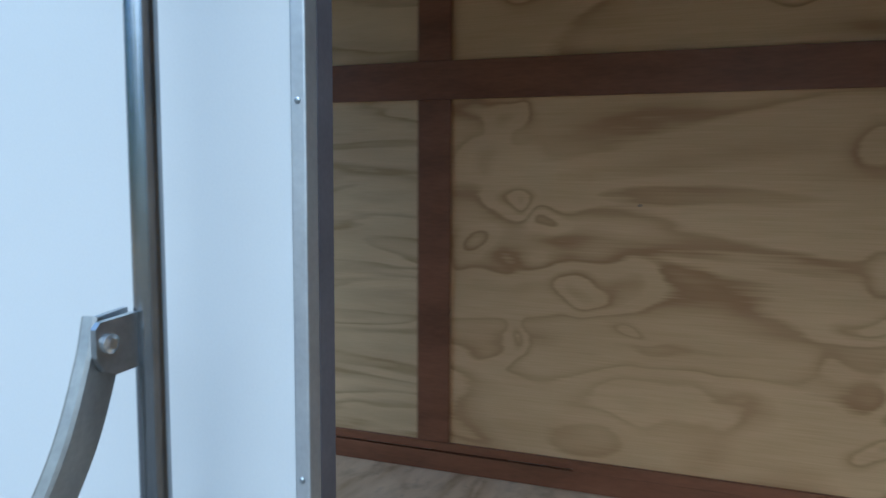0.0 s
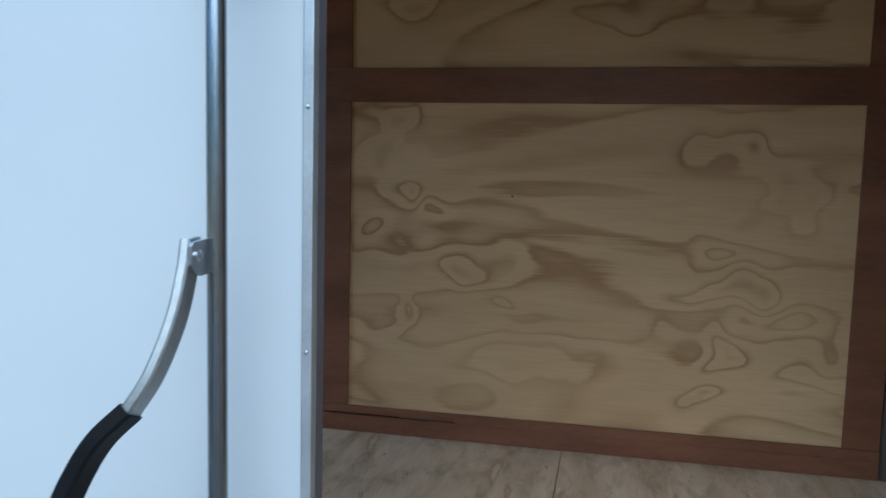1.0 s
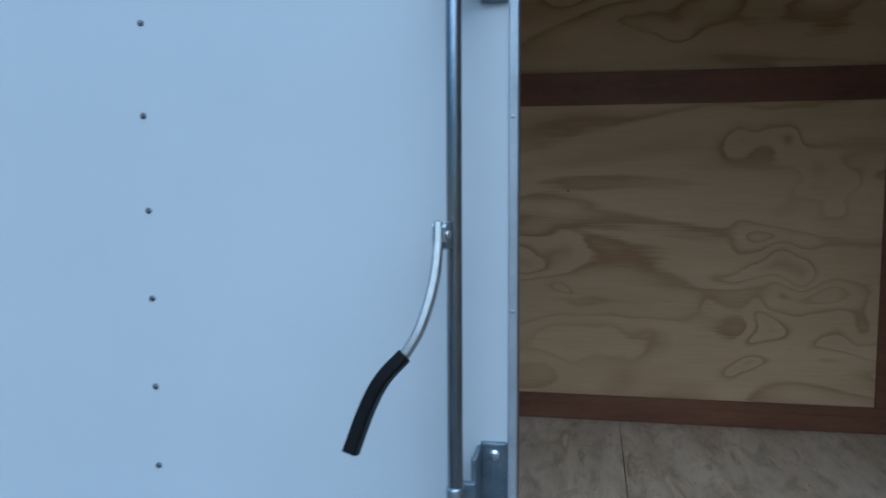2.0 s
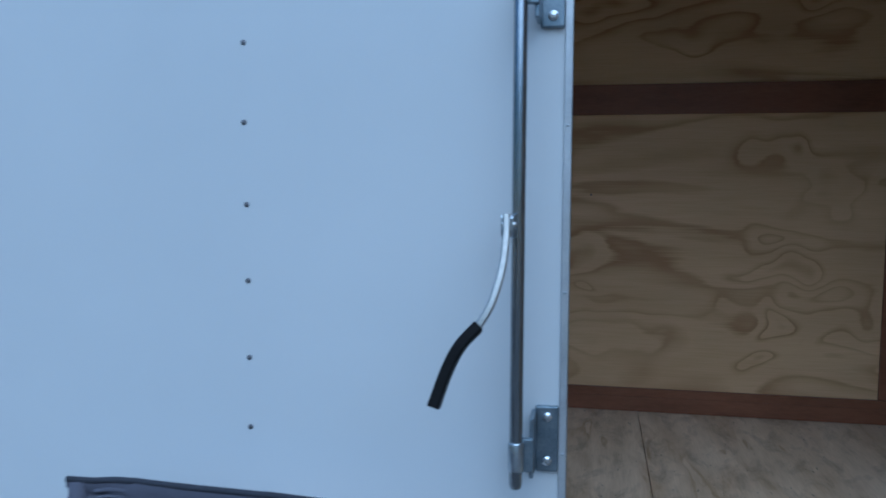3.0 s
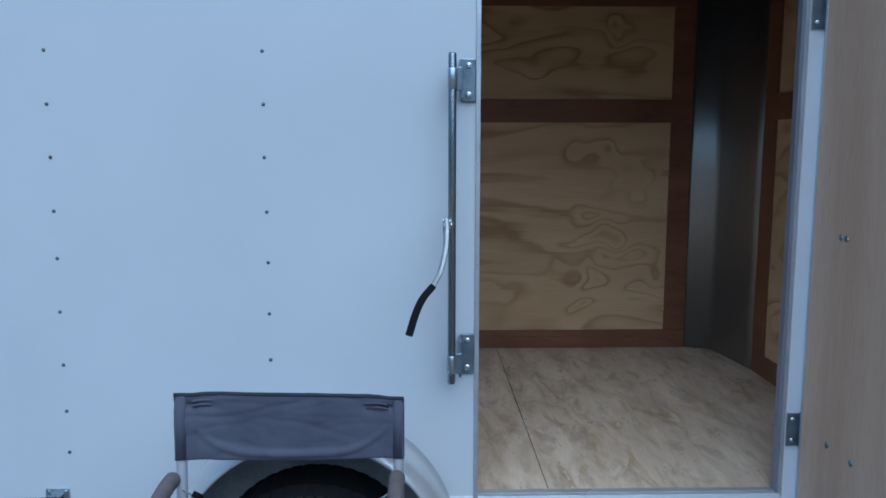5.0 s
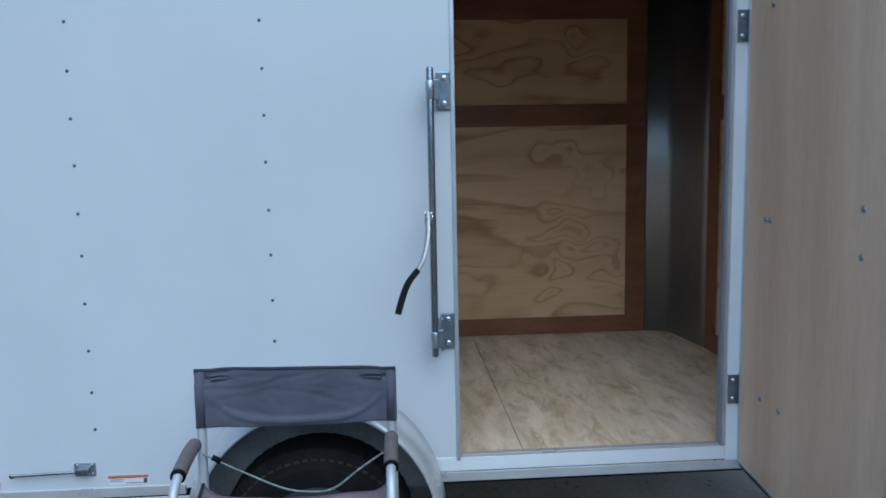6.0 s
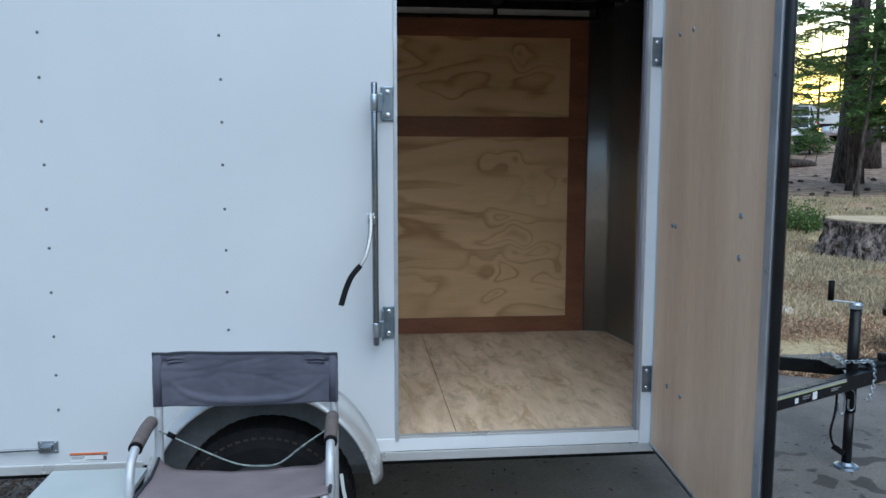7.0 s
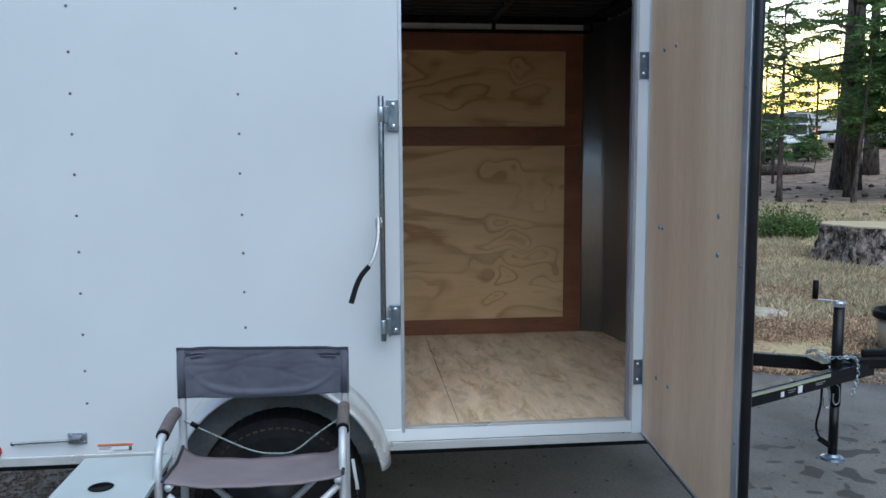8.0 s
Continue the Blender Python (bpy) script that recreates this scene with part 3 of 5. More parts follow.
def door_frame():
    f = part("door_frame", boxed(DX0 - 0.014, DX0, -0.006, 0.012, DZ0 - 0.012, DZ1 + 0.02, 0.002), M_ALU, trailer, "aluminium door frame")
    part("jamb", boxed(DX0 - 0.01, DX0 + 0.0, 0.0125, 0.036, DZ0, DZ1 + 0.02), M_GASKET, f, "dark jamb seal")
    part("jamb", boxed(DX1, DX1 + 0.008, 0.0, 0.028, DZ0, DZ1 + 0.02), M_JAMB, f, "grey metal jamb")
    part("frame_edge", boxed(DX1 + 0.0085, DX1 + 0.02, -0.007, 0.026, DZ0, DZ1 + 0.02, 0.002), M_ALU, f)
    part("frame_face", boxed(DX1 + 0.0205, DX1 + 0.07, -0.005, 0.02, 0.474, DZ1 + 0.02, 0.002), M_FRAME, f, "white hinge-side face")
    part("sill", boxed(-0.1, DX1 + 0.02, -0.004, 0.02, 0.478, DZ0 - 0.0005, 0.002), M_FRAME, f, "white painted sill")
    part("sill_edge", boxed(DX0 + 0.001, DX1 - 0.001, -0.003, 0.024, DZ0, DZ0 + 0.01, 0.002), M_FENDER, f)
    part("head", boxed(DX0 + 0.0005, DX1, -0.004, 0.06, DZ1, DZ1 + 0.02, 0.002), M_ALU, f)
    for z in (0.66, 0.95, 1.25, 1.55, 1.85, 2.15):
        for x in (DX1 + 0.014, DX0 - 0.007):
            bm = bmesh.new()
            dome(bm, 0.0028, facing(x, -0.0065, z))
            part("frame_screw", bm, M_ZINC, f)


door_frame()


def door_leaf():
    hx, hy = 0.97, -0.012
    ex, ey = 0.893, -1.012
    ang = math.degrees(math.atan2(ey - hy, ex - hx))
    ln = math.hypot(ex - hx, ey - hy)
    m = pose(hx, hy, 0, 0, 0, ang)
    # local x runs from the hinges to the free edge, local -y is the lined inner face
    z0, z1 = 0.47, 2.42
    door = part("door", boxed(0.012, ln - 0.004, 0.012, 0.03, z0 + 0.008, z1 - 0.008, 0.003, m=m), M_SKIN, trailer, "white door leaf standing open")
    part("lining", boxed(0.024, ln - 0.052, 0.004, 0.0115, z0 + 0.02, z1 - 0.02, m=m), M_DOORPLY, door, "tan plywood door lining")
    part("edge_strip", boxed(ln - 0.0515, ln - 0.006, 0.001, 0.0115, z0 + 0.01, z1 - 0.01, 0.002, m=m), M_ALU, door, "silver edge strip")
    part("edge_strip", boxed(0.012, 0.0235, 0.002, 0.0115, z0 + 0.01, z1 - 0.01, 0.002, m=m), M_ALU, door)
    part("edge_strip", boxed(0.024, ln - 0.052, 0.002, 0.0115, z0 + 0.008, z0 + 0.0195, 0.002, m=m), M_ALU, door)
    bm = bmesh.new()
    sweep(bm, [m @ Vector((ln + 0.0025, 0.019, z)) for z in (z0 - 0.008, z0, z1 - 0.008, z1)], [0.012, 0.0145, 0.0145, 0.012], 20)
    part("gasket", bm, M_GASKETB, door, "thick black rubber edge gasket", True)
    bm = bmesh.new()
    sweep(bm, [m @ Vector((0.01, 0.024, z0 - 0.006)), m @ Vector((ln, 0.024, z0 - 0.006))], 0.013, 10)
    part("gasket", bm, M_GASKETB, door, "", True)
    for a, z in ((0.345, 2.008), (0.21, 2.012), (0.345, 0.772), (0.2, 0.765), (0.795, 1.43), (0.795, 1.312), (0.2, 1.352), (0.235, 1.352), (0.975, 1.8), (0.975, 0.78), (0.975, 1.3), (0.5, 0.482), (0.8, 0.482)):
        bm = bmesh.new()
        dome(bm, 0.0095 if a < 0.9 else 0.006, m @ pose(a, 0.004 if a < 0.9 else 0.002, z, 90, 0, 0))
        part("bolt", bm, M_KEEPER, door)
    for z in (1.981, 0.735):
        bm = bmesh.new()
        box(bm, 0.939, 0.982, -0.0105, -0.0055, z - 0.052, z + 0.052, 0.0015)
        sweep(bm, [(0.984, -0.012, z - 0.055), (0.984, -0.012, z + 0.055)], 0.008, 12)
        h = part("hinge", bm, M_KEEPER, trailer, "zinc strap hinge")
        for dz in (-0.033, 0.033):
            bm = bmesh.new()
            dome(bm, 0.007, facing(0.956, -0.0105, z + dz))
            part("bolt", bm, M_BOLT, h)


door_leaf()


def bar_lock():
    rx, ry = -0.092, -0.084
    bm = bmesh.new()
    sweep(bm, [(rx, ry, 0.911), (rx, ry, 0.918), (rx, ry, 1.845), (rx, ry, 1.851)], [0.0095, 0.0115, 0.0115, 0.0095], 20)
    lock = part("bar_lock", bm, M_CHROME, trailer, "bare steel door locking bar", True)
    for z, c0, c1 in ((0.979, 0.942, 0.995), (1.782, 1.752, 1.81)):
        bm = bmesh.new()
        box(bm, -0.064, -0.022, -0.01, -0.0005, z - 0.062, z + 0.062, 0.004)
        box(bm, -0.07, -0.062, -0.07, -0.004, z - 0.055, z + 0.055, 0.003)
        box(bm, -0.088, -0.062, -0.078, -0.066, c0 - 0.004, c1 + 0.004, 0.003)
        plate = part("keeper", bm, M_KEEPER, lock, "zinc keeper plate")
        for dz in (-0.041, 0.041):
            bm = bmesh.new()
            dome(bm, 0.0095, facing(-0.042, -0.01, z + dz), 14)
            part("bolt", bm, M_BOLT, plate)
        bm = bmesh.new()
        sweep(bm, [(rx, ry, c0), (rx, ry, c0 + 0.003), (rx, ry, c1 - 0.003), (rx, ry, c1)], [0.0125, 0.014, 0.014, 0.0125], 18)
        part("collar", bm, M_ZINC, lock, "", True)
    # hub tab and folding handle
    m = pose(rx - 0.013, ry, 1.378, 0, 0, -94)
    bm = bmesh.new()
    tab = [(0.002, -0.021), (0.03, -0.023), (0.041, -0.019), (0.047, -0.009), (0.047, 0.011), (0.043, 0.0155), (0.002, 0.0185)]
    for y0, y1, reach in ((-0.012, -0.007, 0.62), (0.007, 0.012, 1.0)):
        side = [[bm.verts.new(m @ Vector((px * reach, yy, pz))) for px, pz in tab] for yy in (y0, y1)]
        bm.faces.new(side[0])
        bm.faces.new(side[1][::-1])
        for k in range(len(tab)):
            j = (k + 1) % len(tab)
            bm.faces.new((side[0][k], side[0][j], side[1][j], side[1][k]))
    part("hub_tab", bm, M_ZINC, lock, "zinc hub tab")
    bm = bmesh.new()
    sweep(bm, [m @ Vector((0.036, y, 0.0)) for y in (-0.0085, -0.007, 0.0145, 0.016)], [0.004, 0.0068, 0.0068, 0.004], 12)
    part("rivet", bm, M_BOLT, lock)
    path = smooth_path([(-0.11, -0.11, 1.392), (-0.109, -0.12, 1.36), (-0.113, -0.138, 1.307), (-0.128, -0.158, 1.25), (-0.151, -0.17, 1.208)], 6)
    bm = bmesh.new()
    sweep(bm, path, 0.01, flat=(0.034, 0.0125, (0.12, -1, 0.25)))
    part("handle", bm, M_HANDLE, lock, "flat bright metal handle")
    bm = bmesh.new()
    sweep(bm, smooth_path([(-0.148, -0.169, 1.213), (-0.175, -0.185, 1.183), (-0.194, -0.198, 1.145), (-0.213, -0.217, 1.087)], 5), 0.01, flat=(0.036, 0.019, (0.08, -1, 0.25)))
    part("grip", bm, M_BLACK, lock, "black rubber grip")


bar_lock()


def holdback():
    h = part("door_holdback", boxed(-1.315, -1.245, -0.005, -0.0005, 0.52, 0.565, 0.001), M_ZINC, trailer, "zinc hold-back latch")
    bm = bmesh.new()
    box(bm, -1.305, -1.262, -0.03, -0.005, 0.532, 0.552, 0.004)
    sweep(bm, [(-1.3, -0.02, 0.541), (-1.515, -0.02, 0.536)], 0.005, 10)
    dome(bm, 0.009, facing(-1.513, -0.02, 0.536))
    part("rod", bm, M_CHROME, h)
    for x in (-1.255, -1.305):
        for z in (0.527, 0.558):
            bm = bmesh.new()
            dome(bm, 0.005, facing(x, -0.005, z))
            part("bolt", bm, M_ZINC, h)
    s = part("warning_sticker", boxed(-1.207, -1.074, -0.0012, -0.0004, 0.482, 0.516), M_STICKW, trailer, "small white and orange warning sticker")
    part("band", boxed(-1.207, -1.074, -0.0022, -0.0016, 0.509, 0.516), M_STICKO, s)
    for k, (a, b) in enumerate(((-1.203, -1.155), (-1.203, -1.16), (-1.15, -1.09))):
        part("text_bar", boxed(a, b, -0.0022, -0.0016, 0.499 - 0.006 * k, 0.502 - 0.006 * k), M_STICKG, s)
    part("icon", boxed(-1.09, -1.078, -0.0022, -0.0016, 0.486, 0.503), M_RIVET, s)
    part("band_line", boxed(-1.207, -1.074, -0.0022, -0.0016, 0.506, 0.5085), M_RIVET, s)
    bm = bmesh.new()
    lathe(bm, [(0.03, 0), (0.028, 0.012), (0.015, 0.018), (0.001, 0.02)], facing(-1.592, 0, 0.502), 20)
    part("marker_light", bm, M_RED, trailer, "red round marker light", True)
    bm = bmesh.new()
    lathe(bm, [(0.014, 0), (0.013, 0.008), (0.007, 0.012), (0.001, 0.013)], facing(-1.588, 0, 1.415), 16)
    part("marker_light", bm, M_DARKRED, trailer, "small dark red marker light", True)


holdback()


def running_gear():
    cx, cz, fz = -0.494, 0.32, 0.4
    bm = bmesh.new()
    prof = [(0.0, 0.413), (-0.09, 0.413), (-0.135, 0.411), (-0.165, 0.404), (-0.187, 0.393), (-0.199, 0.381), (-0.2, 0.374), (-0.194, 0.372), (-0.18, 0.385), (-0.15, 0.398), (-0.09, 0.404), (0.0, 0.404)]
    rings = []
    for k in range(49):
        a = radians(5 + 170 * k / 48)
        flare = 0.014 * (abs(k - 24) / 24) ** 4
        rings.append([bm.verts.new((cx - (rr + flare) * math.cos(a), y, fz + (rr + flare) * math.sin(a))) for y, rr in prof])
    n = len(prof)
    for a, b in zip(rings, rings[1:]):
        for k in range(n):
            bm.faces.new((a[k], a[(k + 1) % n], b[(k + 1) % n], b[k]))
    bm.faces.new(rings[0])
    bm.faces.new(rings[-1][::-1])
    well = bmesh.new()
    edge = [(cx - 0.402 * math.cos(radians(180 * k / 32)), fz + 0.402 * math.sin(radians(180 * k / 32))) for k in range(33)] + [(cx + 0.402, BOT - 0.03), (cx - 0.402, BOT - 0.03)]
    prism(well, edge, 0.001, 0.005)
    bmesh.ops.transform(well, matrix=Matrix.Rotation(radians(90), 4, "X"), verts=well.verts)
    part("wheel_well", well, M_WELL, trailer, "dark steel wheel well")
    part("fender", bm, M_FENDER, trailer, "rounded aluminium wheel fender", True)
    for yy, sgn in ((-0.085, 1), (2 * CY + 0.115, -1)):
        m = pose(cx, yy, cz, 90 * sgn, 0, 0)
        bm = bmesh.new()
        lathe(bm, [(0.19, -0.1), (0.26, -0.105), (0.3, -0.095), (0.322, -0.07), (0.325, 0.0), (0.322, 0.07), (0.3, 0.095), (0.26, 0.105), (0.2, 0.1), (0.19, 0.085)], m, 192)
        back = m.inverted()
        for v in bm.verts:
            q = back @ v.co
            r = math.hypot(q.x, q.y)
            if r > 0.295 and round(math.atan2(q.y, q.x) / (2 * math.pi) * 192) % 4 == 0:
                v.co = m @ Vector((q.x * (r - 0.003) / r, q.y * (r - 0.003) / r, q.z))
        wheel = part("wheel", boxed(-0.03, 0.03, -0.03, 0.03, -0.12, 0.06, 0.004, m=m), M_RIM, trailer, "black tyre on a dark steel rim")
        part("tyre", bm, M_TYRE, wheel, "", False)
        bm = bmesh.new()
        lathe(bm, [(0.2, 0.1), (0.185, 0.09), (0.17, 0.05), (0.15, 0.035), (0.1, 0.05), (0.06, 0.055), (0.05, 0.09), (0.001, 0.095)], m, 40)
        part("rim", bm, M_RIM, wheel, "", True)
        bm = bmesh.new()
        for k in range(64):
            a = 2 * math.pi * k / 64
            box(bm, 0.289, 0.2955, -0.0085, 0.0085, 0.096, 0.1025, m=m @ Matrix.Rotation(a, 4, "Z"))
        part("shoulder_ring", bm, M_LUG, wheel, "dusty brown ribbed tyre shoulder")
    bm = bmesh.new()
    sweep(bm, [(cx, 0.0, cz), (cx, 2 * CY, cz)], 0.035, 12)
    part("axle", bm, M_BPAINT, trailer)


running_gear()


def tongue():
    tip = Vector((2.6, CY, 0.47))
    for s in (-1, 1):
        start = Vector((1.35, CY + s * 0.63, 0.47))
        d = tip - start
        ang = math.degrees(math.atan2(d.y, d.x))
        m = pose(start.x, start.y, 0, 0, 0, ang)
        ln = d.length
        rail = part("tongue_rail", boxed(0, ln, -0.026, 0.026, 0.436, 0.512, 0.006, m=m), M_BPAINT, trailer, "black steel A-frame rail")
        if s == -1:
            y = -0.0275
            part("label_band", boxed(0.3, 0.98, y - 0.0006, y + 0.001, 0.489, 0.498, m=m), M_YELLOW, rail, "yellow-green label stripe")
            part("label_band", boxed(0.3, 0.98, y - 0.0006, y + 0.001, 0.4985, 0.507, m=m), M_STICKG, rail)
            for a, b, z0, z1 in ((0.56, 0.585, 0.45, 0.475), (0.7, 0.735, 0.447, 0.483), (0.85, 0.93, 0.472, 0.475), (0.85, 0.91, 0.463, 0.466), (0.62, 0.68, 0.472, 0.475), (0.62, 0.67, 0.461, 0.464)):
                part("text_bar", boxed(a, b, y - 0.0006, y + 0.001, z0, z1, m=m), M_STICKW if b - a < 0.04 else M_STICKG, rail)
    bm = bmesh.new()
    box(bm, 2.46, 2.72, CY - 0.05, CY + 0.05, 0.475, 0.54, 0.012)
    box(bm, 2.7, 2.84, CY - 0.04, CY + 0.04, 0.47, 0.52, 0.015)
    box(bm, 2.55, 2.7, CY - 0.018, CY + 0.018, 0.54, 0.575, 0.008)
    part("coupler", bm, M_BPAINT, trailer, "black ball coupler")
    # jack
    jx, jy = 2.342, CY - 0.095
    bm = bmesh.new()
    sweep(bm, [(jx, jy, 0.3), (jx, jy, 0.84)], 0.029, 20)
    jack = part("tongue_jack", bm, M_BPAINT, trailer, "black crank jack", True)
    bm = bmesh.new()
    sweep(bm, [(jx, jy, 0.01), (jx, jy, 0.31)], 0.024, 18)
    part("jack_leg", bm, M_BPAINT, jack, "", True)
    bm = bmesh.new()
    lathe(bm, [(0.034, 0), (0.034, 0.02), (0.025, 0.03), (0.001, 0.034)], pose(jx, jy, 0.835), 20)
    sweep(bm, [(jx, jy, 0.86), (jx - 0.06, jy + 0.01, 0.868), (jx - 0.13, jy + 0.02, 0.875)], 0.009, flat=(0.026, 0.008, (0, 1, 0)))
    part("crank", bm, M_ZINC, jack, "zinc crank arm")
    bm = bmesh.new()
    sweep(bm, [(jx - 0.125, jy + 0.02, 0.876), (jx - 0.125, jy + 0.02, 0.975)], 0.015, 14)
    part("crank_grip", bm, M_BLACK, jack, "", True)
    bm = bmesh.new()
    lathe(bm, [(0.028, 0.03), (0.04, 0.018), (0.058, 0.012), (0.062, 0.0), (0.05, -0.0)], pose(jx, jy, 0.0), 20)
    part("jack_foot", bm, M_KEEPER, jack, "zinc foot plate")
    bm = bmesh.new()
    box(bm, jx - 0.07, jx + 0.1, CY - 0.08, CY + 0.08, 0.513, 0.523, 0.002)
    part("jack_plate", bm, M_BPAINT, jack)
    # safety chains, links of a bent path
    for side, pts in (("a", [(2.3, CY - 0.1, 0.56), (2.36, CY - 0.14, 0.57), (2.43, CY - 0.12, 0.56), (2.46, CY - 0.1, 0.5), (2.45, CY - 0.11, 0.42), (2.43, CY - 0.11, 0.36)]),
                      ("b", [(2.26, CY + 0.06, 0.55), (2.27, CY + 0.0, 0.58), (2.31, CY - 0.06, 0.55), (2.32, CY - 0.09, 0.46), (2.33, CY - 0.1, 0.4)])):
        bm = bmesh.new()
        path = smooth_path(pts, 4)
        for k in range(len(path) - 1):
            a, b = path[k], path[k + 1]
            d = (b - a).normalized()
            u = d.orthogonal().normalized()
            if k % 2:
                u = d.cross(u)
            c, half = (a + b) / 2, (b - a).length * 0.72
            ring = [c + d * (half * math.cos(t)) + u * (0.0095 * math.sin(t)) for t in [2 * math.pi * i / 10 for i in range(11)]]
            sweep(bm, ring, 0.0028, 6, False)
        part("safety_chain", bm, M_ZINC, trailer, "zinc safety chain")
    for x, y in ((2.245, CY - 0.17), (2.33, CY - 0.12)):
        bm = bmesh.new()
        sweep(bm, smooth_path([(x, y, 0.42), (x + 0.016, y, 0.4), (x + 0.018, y, 0.33), (x, y, 0.31), (x - 0.014, y, 0.33), (x - 0.014, y, 0.37)], 4), 0.0045, 8)
        part("chain_hook", bm, M_ZINC, trailer)
    bm = bmesh.new()
    sweep(bm, smooth_path([(2.2, CY - 0.2, 0.43), (2.19, CY - 0.21, 0.34), (2.165, CY - 0.22, 0.25), (2.172, CY - 0.22, 0.2), (2.19, CY - 0.22, 0.165)], 6), 0.006, 8)
    box(bm, -0.03, 0.03, -0.014, 0.014, -0.014, 0.014, 0.004, m=pose(2.212, CY - 0.22, 0.145, 0, 35, 0))
    part("wiring_plug", bm, M_BLACK, trailer, "black wiring lead with plug")


tongue()

# ---- camp chair ----


def camp_chair():
    chair = thing("camp_chair", "folding aluminium camp chair with grey canvas back, beside the wheel", "chair", at=(-0.526, -0.455, -0.0275))
    chair.scale = (1.013, 1.0, 1.018)
    inv = Matrix.Translation((0.52, 0.5, 0))

    def add(name, bm, mat, parent=chair, label="", smooth=False):
        bmesh.ops.transform(bm, matrix=inv, verts=bm.verts)
        return part(name, bm, mat, parent, label, smooth)

    xl, xr = -0.805, -0.238
    for x in (xl, xr):
        s = -1.2 if x == xl else -0.25
        bm = bmesh.new()
        sweep(bm, smooth_path([(x, -0.315, 0.95 if x == xl else 0.925), (x, -0.33, 0.8), (x, -0.345, 0.6), (x, -0.36, 0.03)], 5), 0.0142, 14)
        add("back_post", bm, M_TUBE, label="satin aluminium back post", smooth=True)
        bm = bmesh.new()
        sweep(bm, smooth_path([(x + s * 0.012, -0.335, 0.74), (x + s * 0.02, -0.42, 0.732), (x + s * 0.022, -0.53, 0.708), (x + s * 0.022, -0.585, 0.665), (x + s * 0.02, -0.61, 0.57), (x + s * 0.01, -0.65, 0.3), (x, -0.68, 0.03)], 6), 0.0138, 14)
        add("arm_tube", bm, M_TUBE, label="bent aluminium arm and front leg", smooth=True)
        bm = bmesh.new()
        sweep(bm, smooth_path([(x + s * 0.014, -0.35, 0.742), (x + s * 0.018, -0.4, 0.737), (x + s * 0.02, -0.46, 0.726), (x + s * 0.022, -0.515, 0.713)], 6), [0.017] + [0.021] * 17 + [0.019], 14)
        pad = add("arm_pad", bm, M_FOAM, label="grey-brown foam arm pad", smooth=True)
        bm = bmesh.new()
        sweep(bm, [(x + s * 0.022, -0.512, 0.714), (x + s * 0.022, -0.522, 0.711)], 0.0215, 14)
        part("end_ring", bm, M_BLACK, pad, "black end ring", True).matrix_local = inv
        bm = bmesh.new()
        sweep(bm, [(x, -0.36, 0.042), (x, -0.68, 0.042)], 0.011, 12)
        add("foot_rail", bm, M_TUBE, smooth=True)
    # canvas back: slack, with a sagging lower edge and folds
    bm = bmesh.new()
    nx, nz = 80, 30
    grid = []
    for j in range(nz + 1):
        row = []
        v = j / nz
        for i in range(nx + 1):
            u = i / nx
            x = xl - 0.014 + (xr - xl + 0.028) * u
            mid = math.sin(math.pi * u)
            z = 0.787 - 0.003 * v ** 6 * math.exp(-(min(u, 1 - u) - 0.08) ** 2 / 0.0012) - 0.014 * mid * (1 - v) + v * (0.172 - 0.004 * mid) - 0.014 * u * v
            y = -0.333 + 0.03 * v * 0.5 + 0.02 * mid * (1 - 0.3 * v)
            crease = 1 - abs(noise.noise((u * 3.2 + v * 1.6, v * 3.4 - u * 1.5, 1.3)) * 2)
            bow = abs(v - 0.1 - 0.75 * (2 * u - 1) ** 4)
            y += 0.0025 * crease ** 3 * (0.3 + mid) - 0.012 * math.exp(-(bow / 0.045) ** 2) * mid + 0.003 * noise.noise((u * 5, v * 3, 4)) + 0.0022 * (1 - abs(noise.noise((u * 4 + v, v * 5 - u * 2.5, 8.3)) * 2)) ** 5
            y += 0.014 * math.exp(-((v - 0.86 + 0.35 * min(u, 1 - u)) / 0.05) ** 2) * max(0, 1 - 4.5 * min(u, 1 - u))
            edge = min(u, 1 - u)
            if edge < 0.09:
                y -= 0.014 * math.cos(edge / 0.09 * math.pi / 2)
            row.append(bm.verts.new((x, y, z)))
        grid.append(row)
    for j in range(nz):
        for i in range(nx):
            bm.faces.new((grid[j][i], grid[j][i + 1], grid[j + 1][i + 1], grid[j + 1][i]))
    back = add("backrest", bm, M_CLOTH, label="creased dark grey canvas back", smooth=True)
    back.modifiers.new("thick", "SOLIDIFY").thickness = 0.004
    bm = bmesh.new()
    top = [(v.co.x, v.co.y - 0.001, v.co.z) for v in back.data.vertices[-(nx + 1):]]
    sweep(bm, top, 0.0055, 8)
    part("hem", bm, M_HEM, back, "rolled top hem", True)
    for x0, s, dz in ((xl + 0.03, 1, 0), (xr - 0.03, -1, -0.012)):
        for k in range(2):
            bm = bmesh.new()
            z = 0.938 - 0.011 * k + dz
            yb = -0.335 + 0.016 * (z - 0.787) / 0.17
            sweep(bm, smooth_path([(x0, yb - 0.004, z), (x0 + s * 0.02, yb + 0.002, z + 0.002), (x0 + s * (0.045 - 0.008 * k), yb + 0.006, z + 0.001), (x0 + s * (0.075 - 0.014 * k), yb + 0.016, z - 0.004)], 4), 0.01, flat=(0.006, 0.005, (0, 0, 1)))
            part("tuck", bm, M_CLOTH, back, "", True).matrix_local = inv
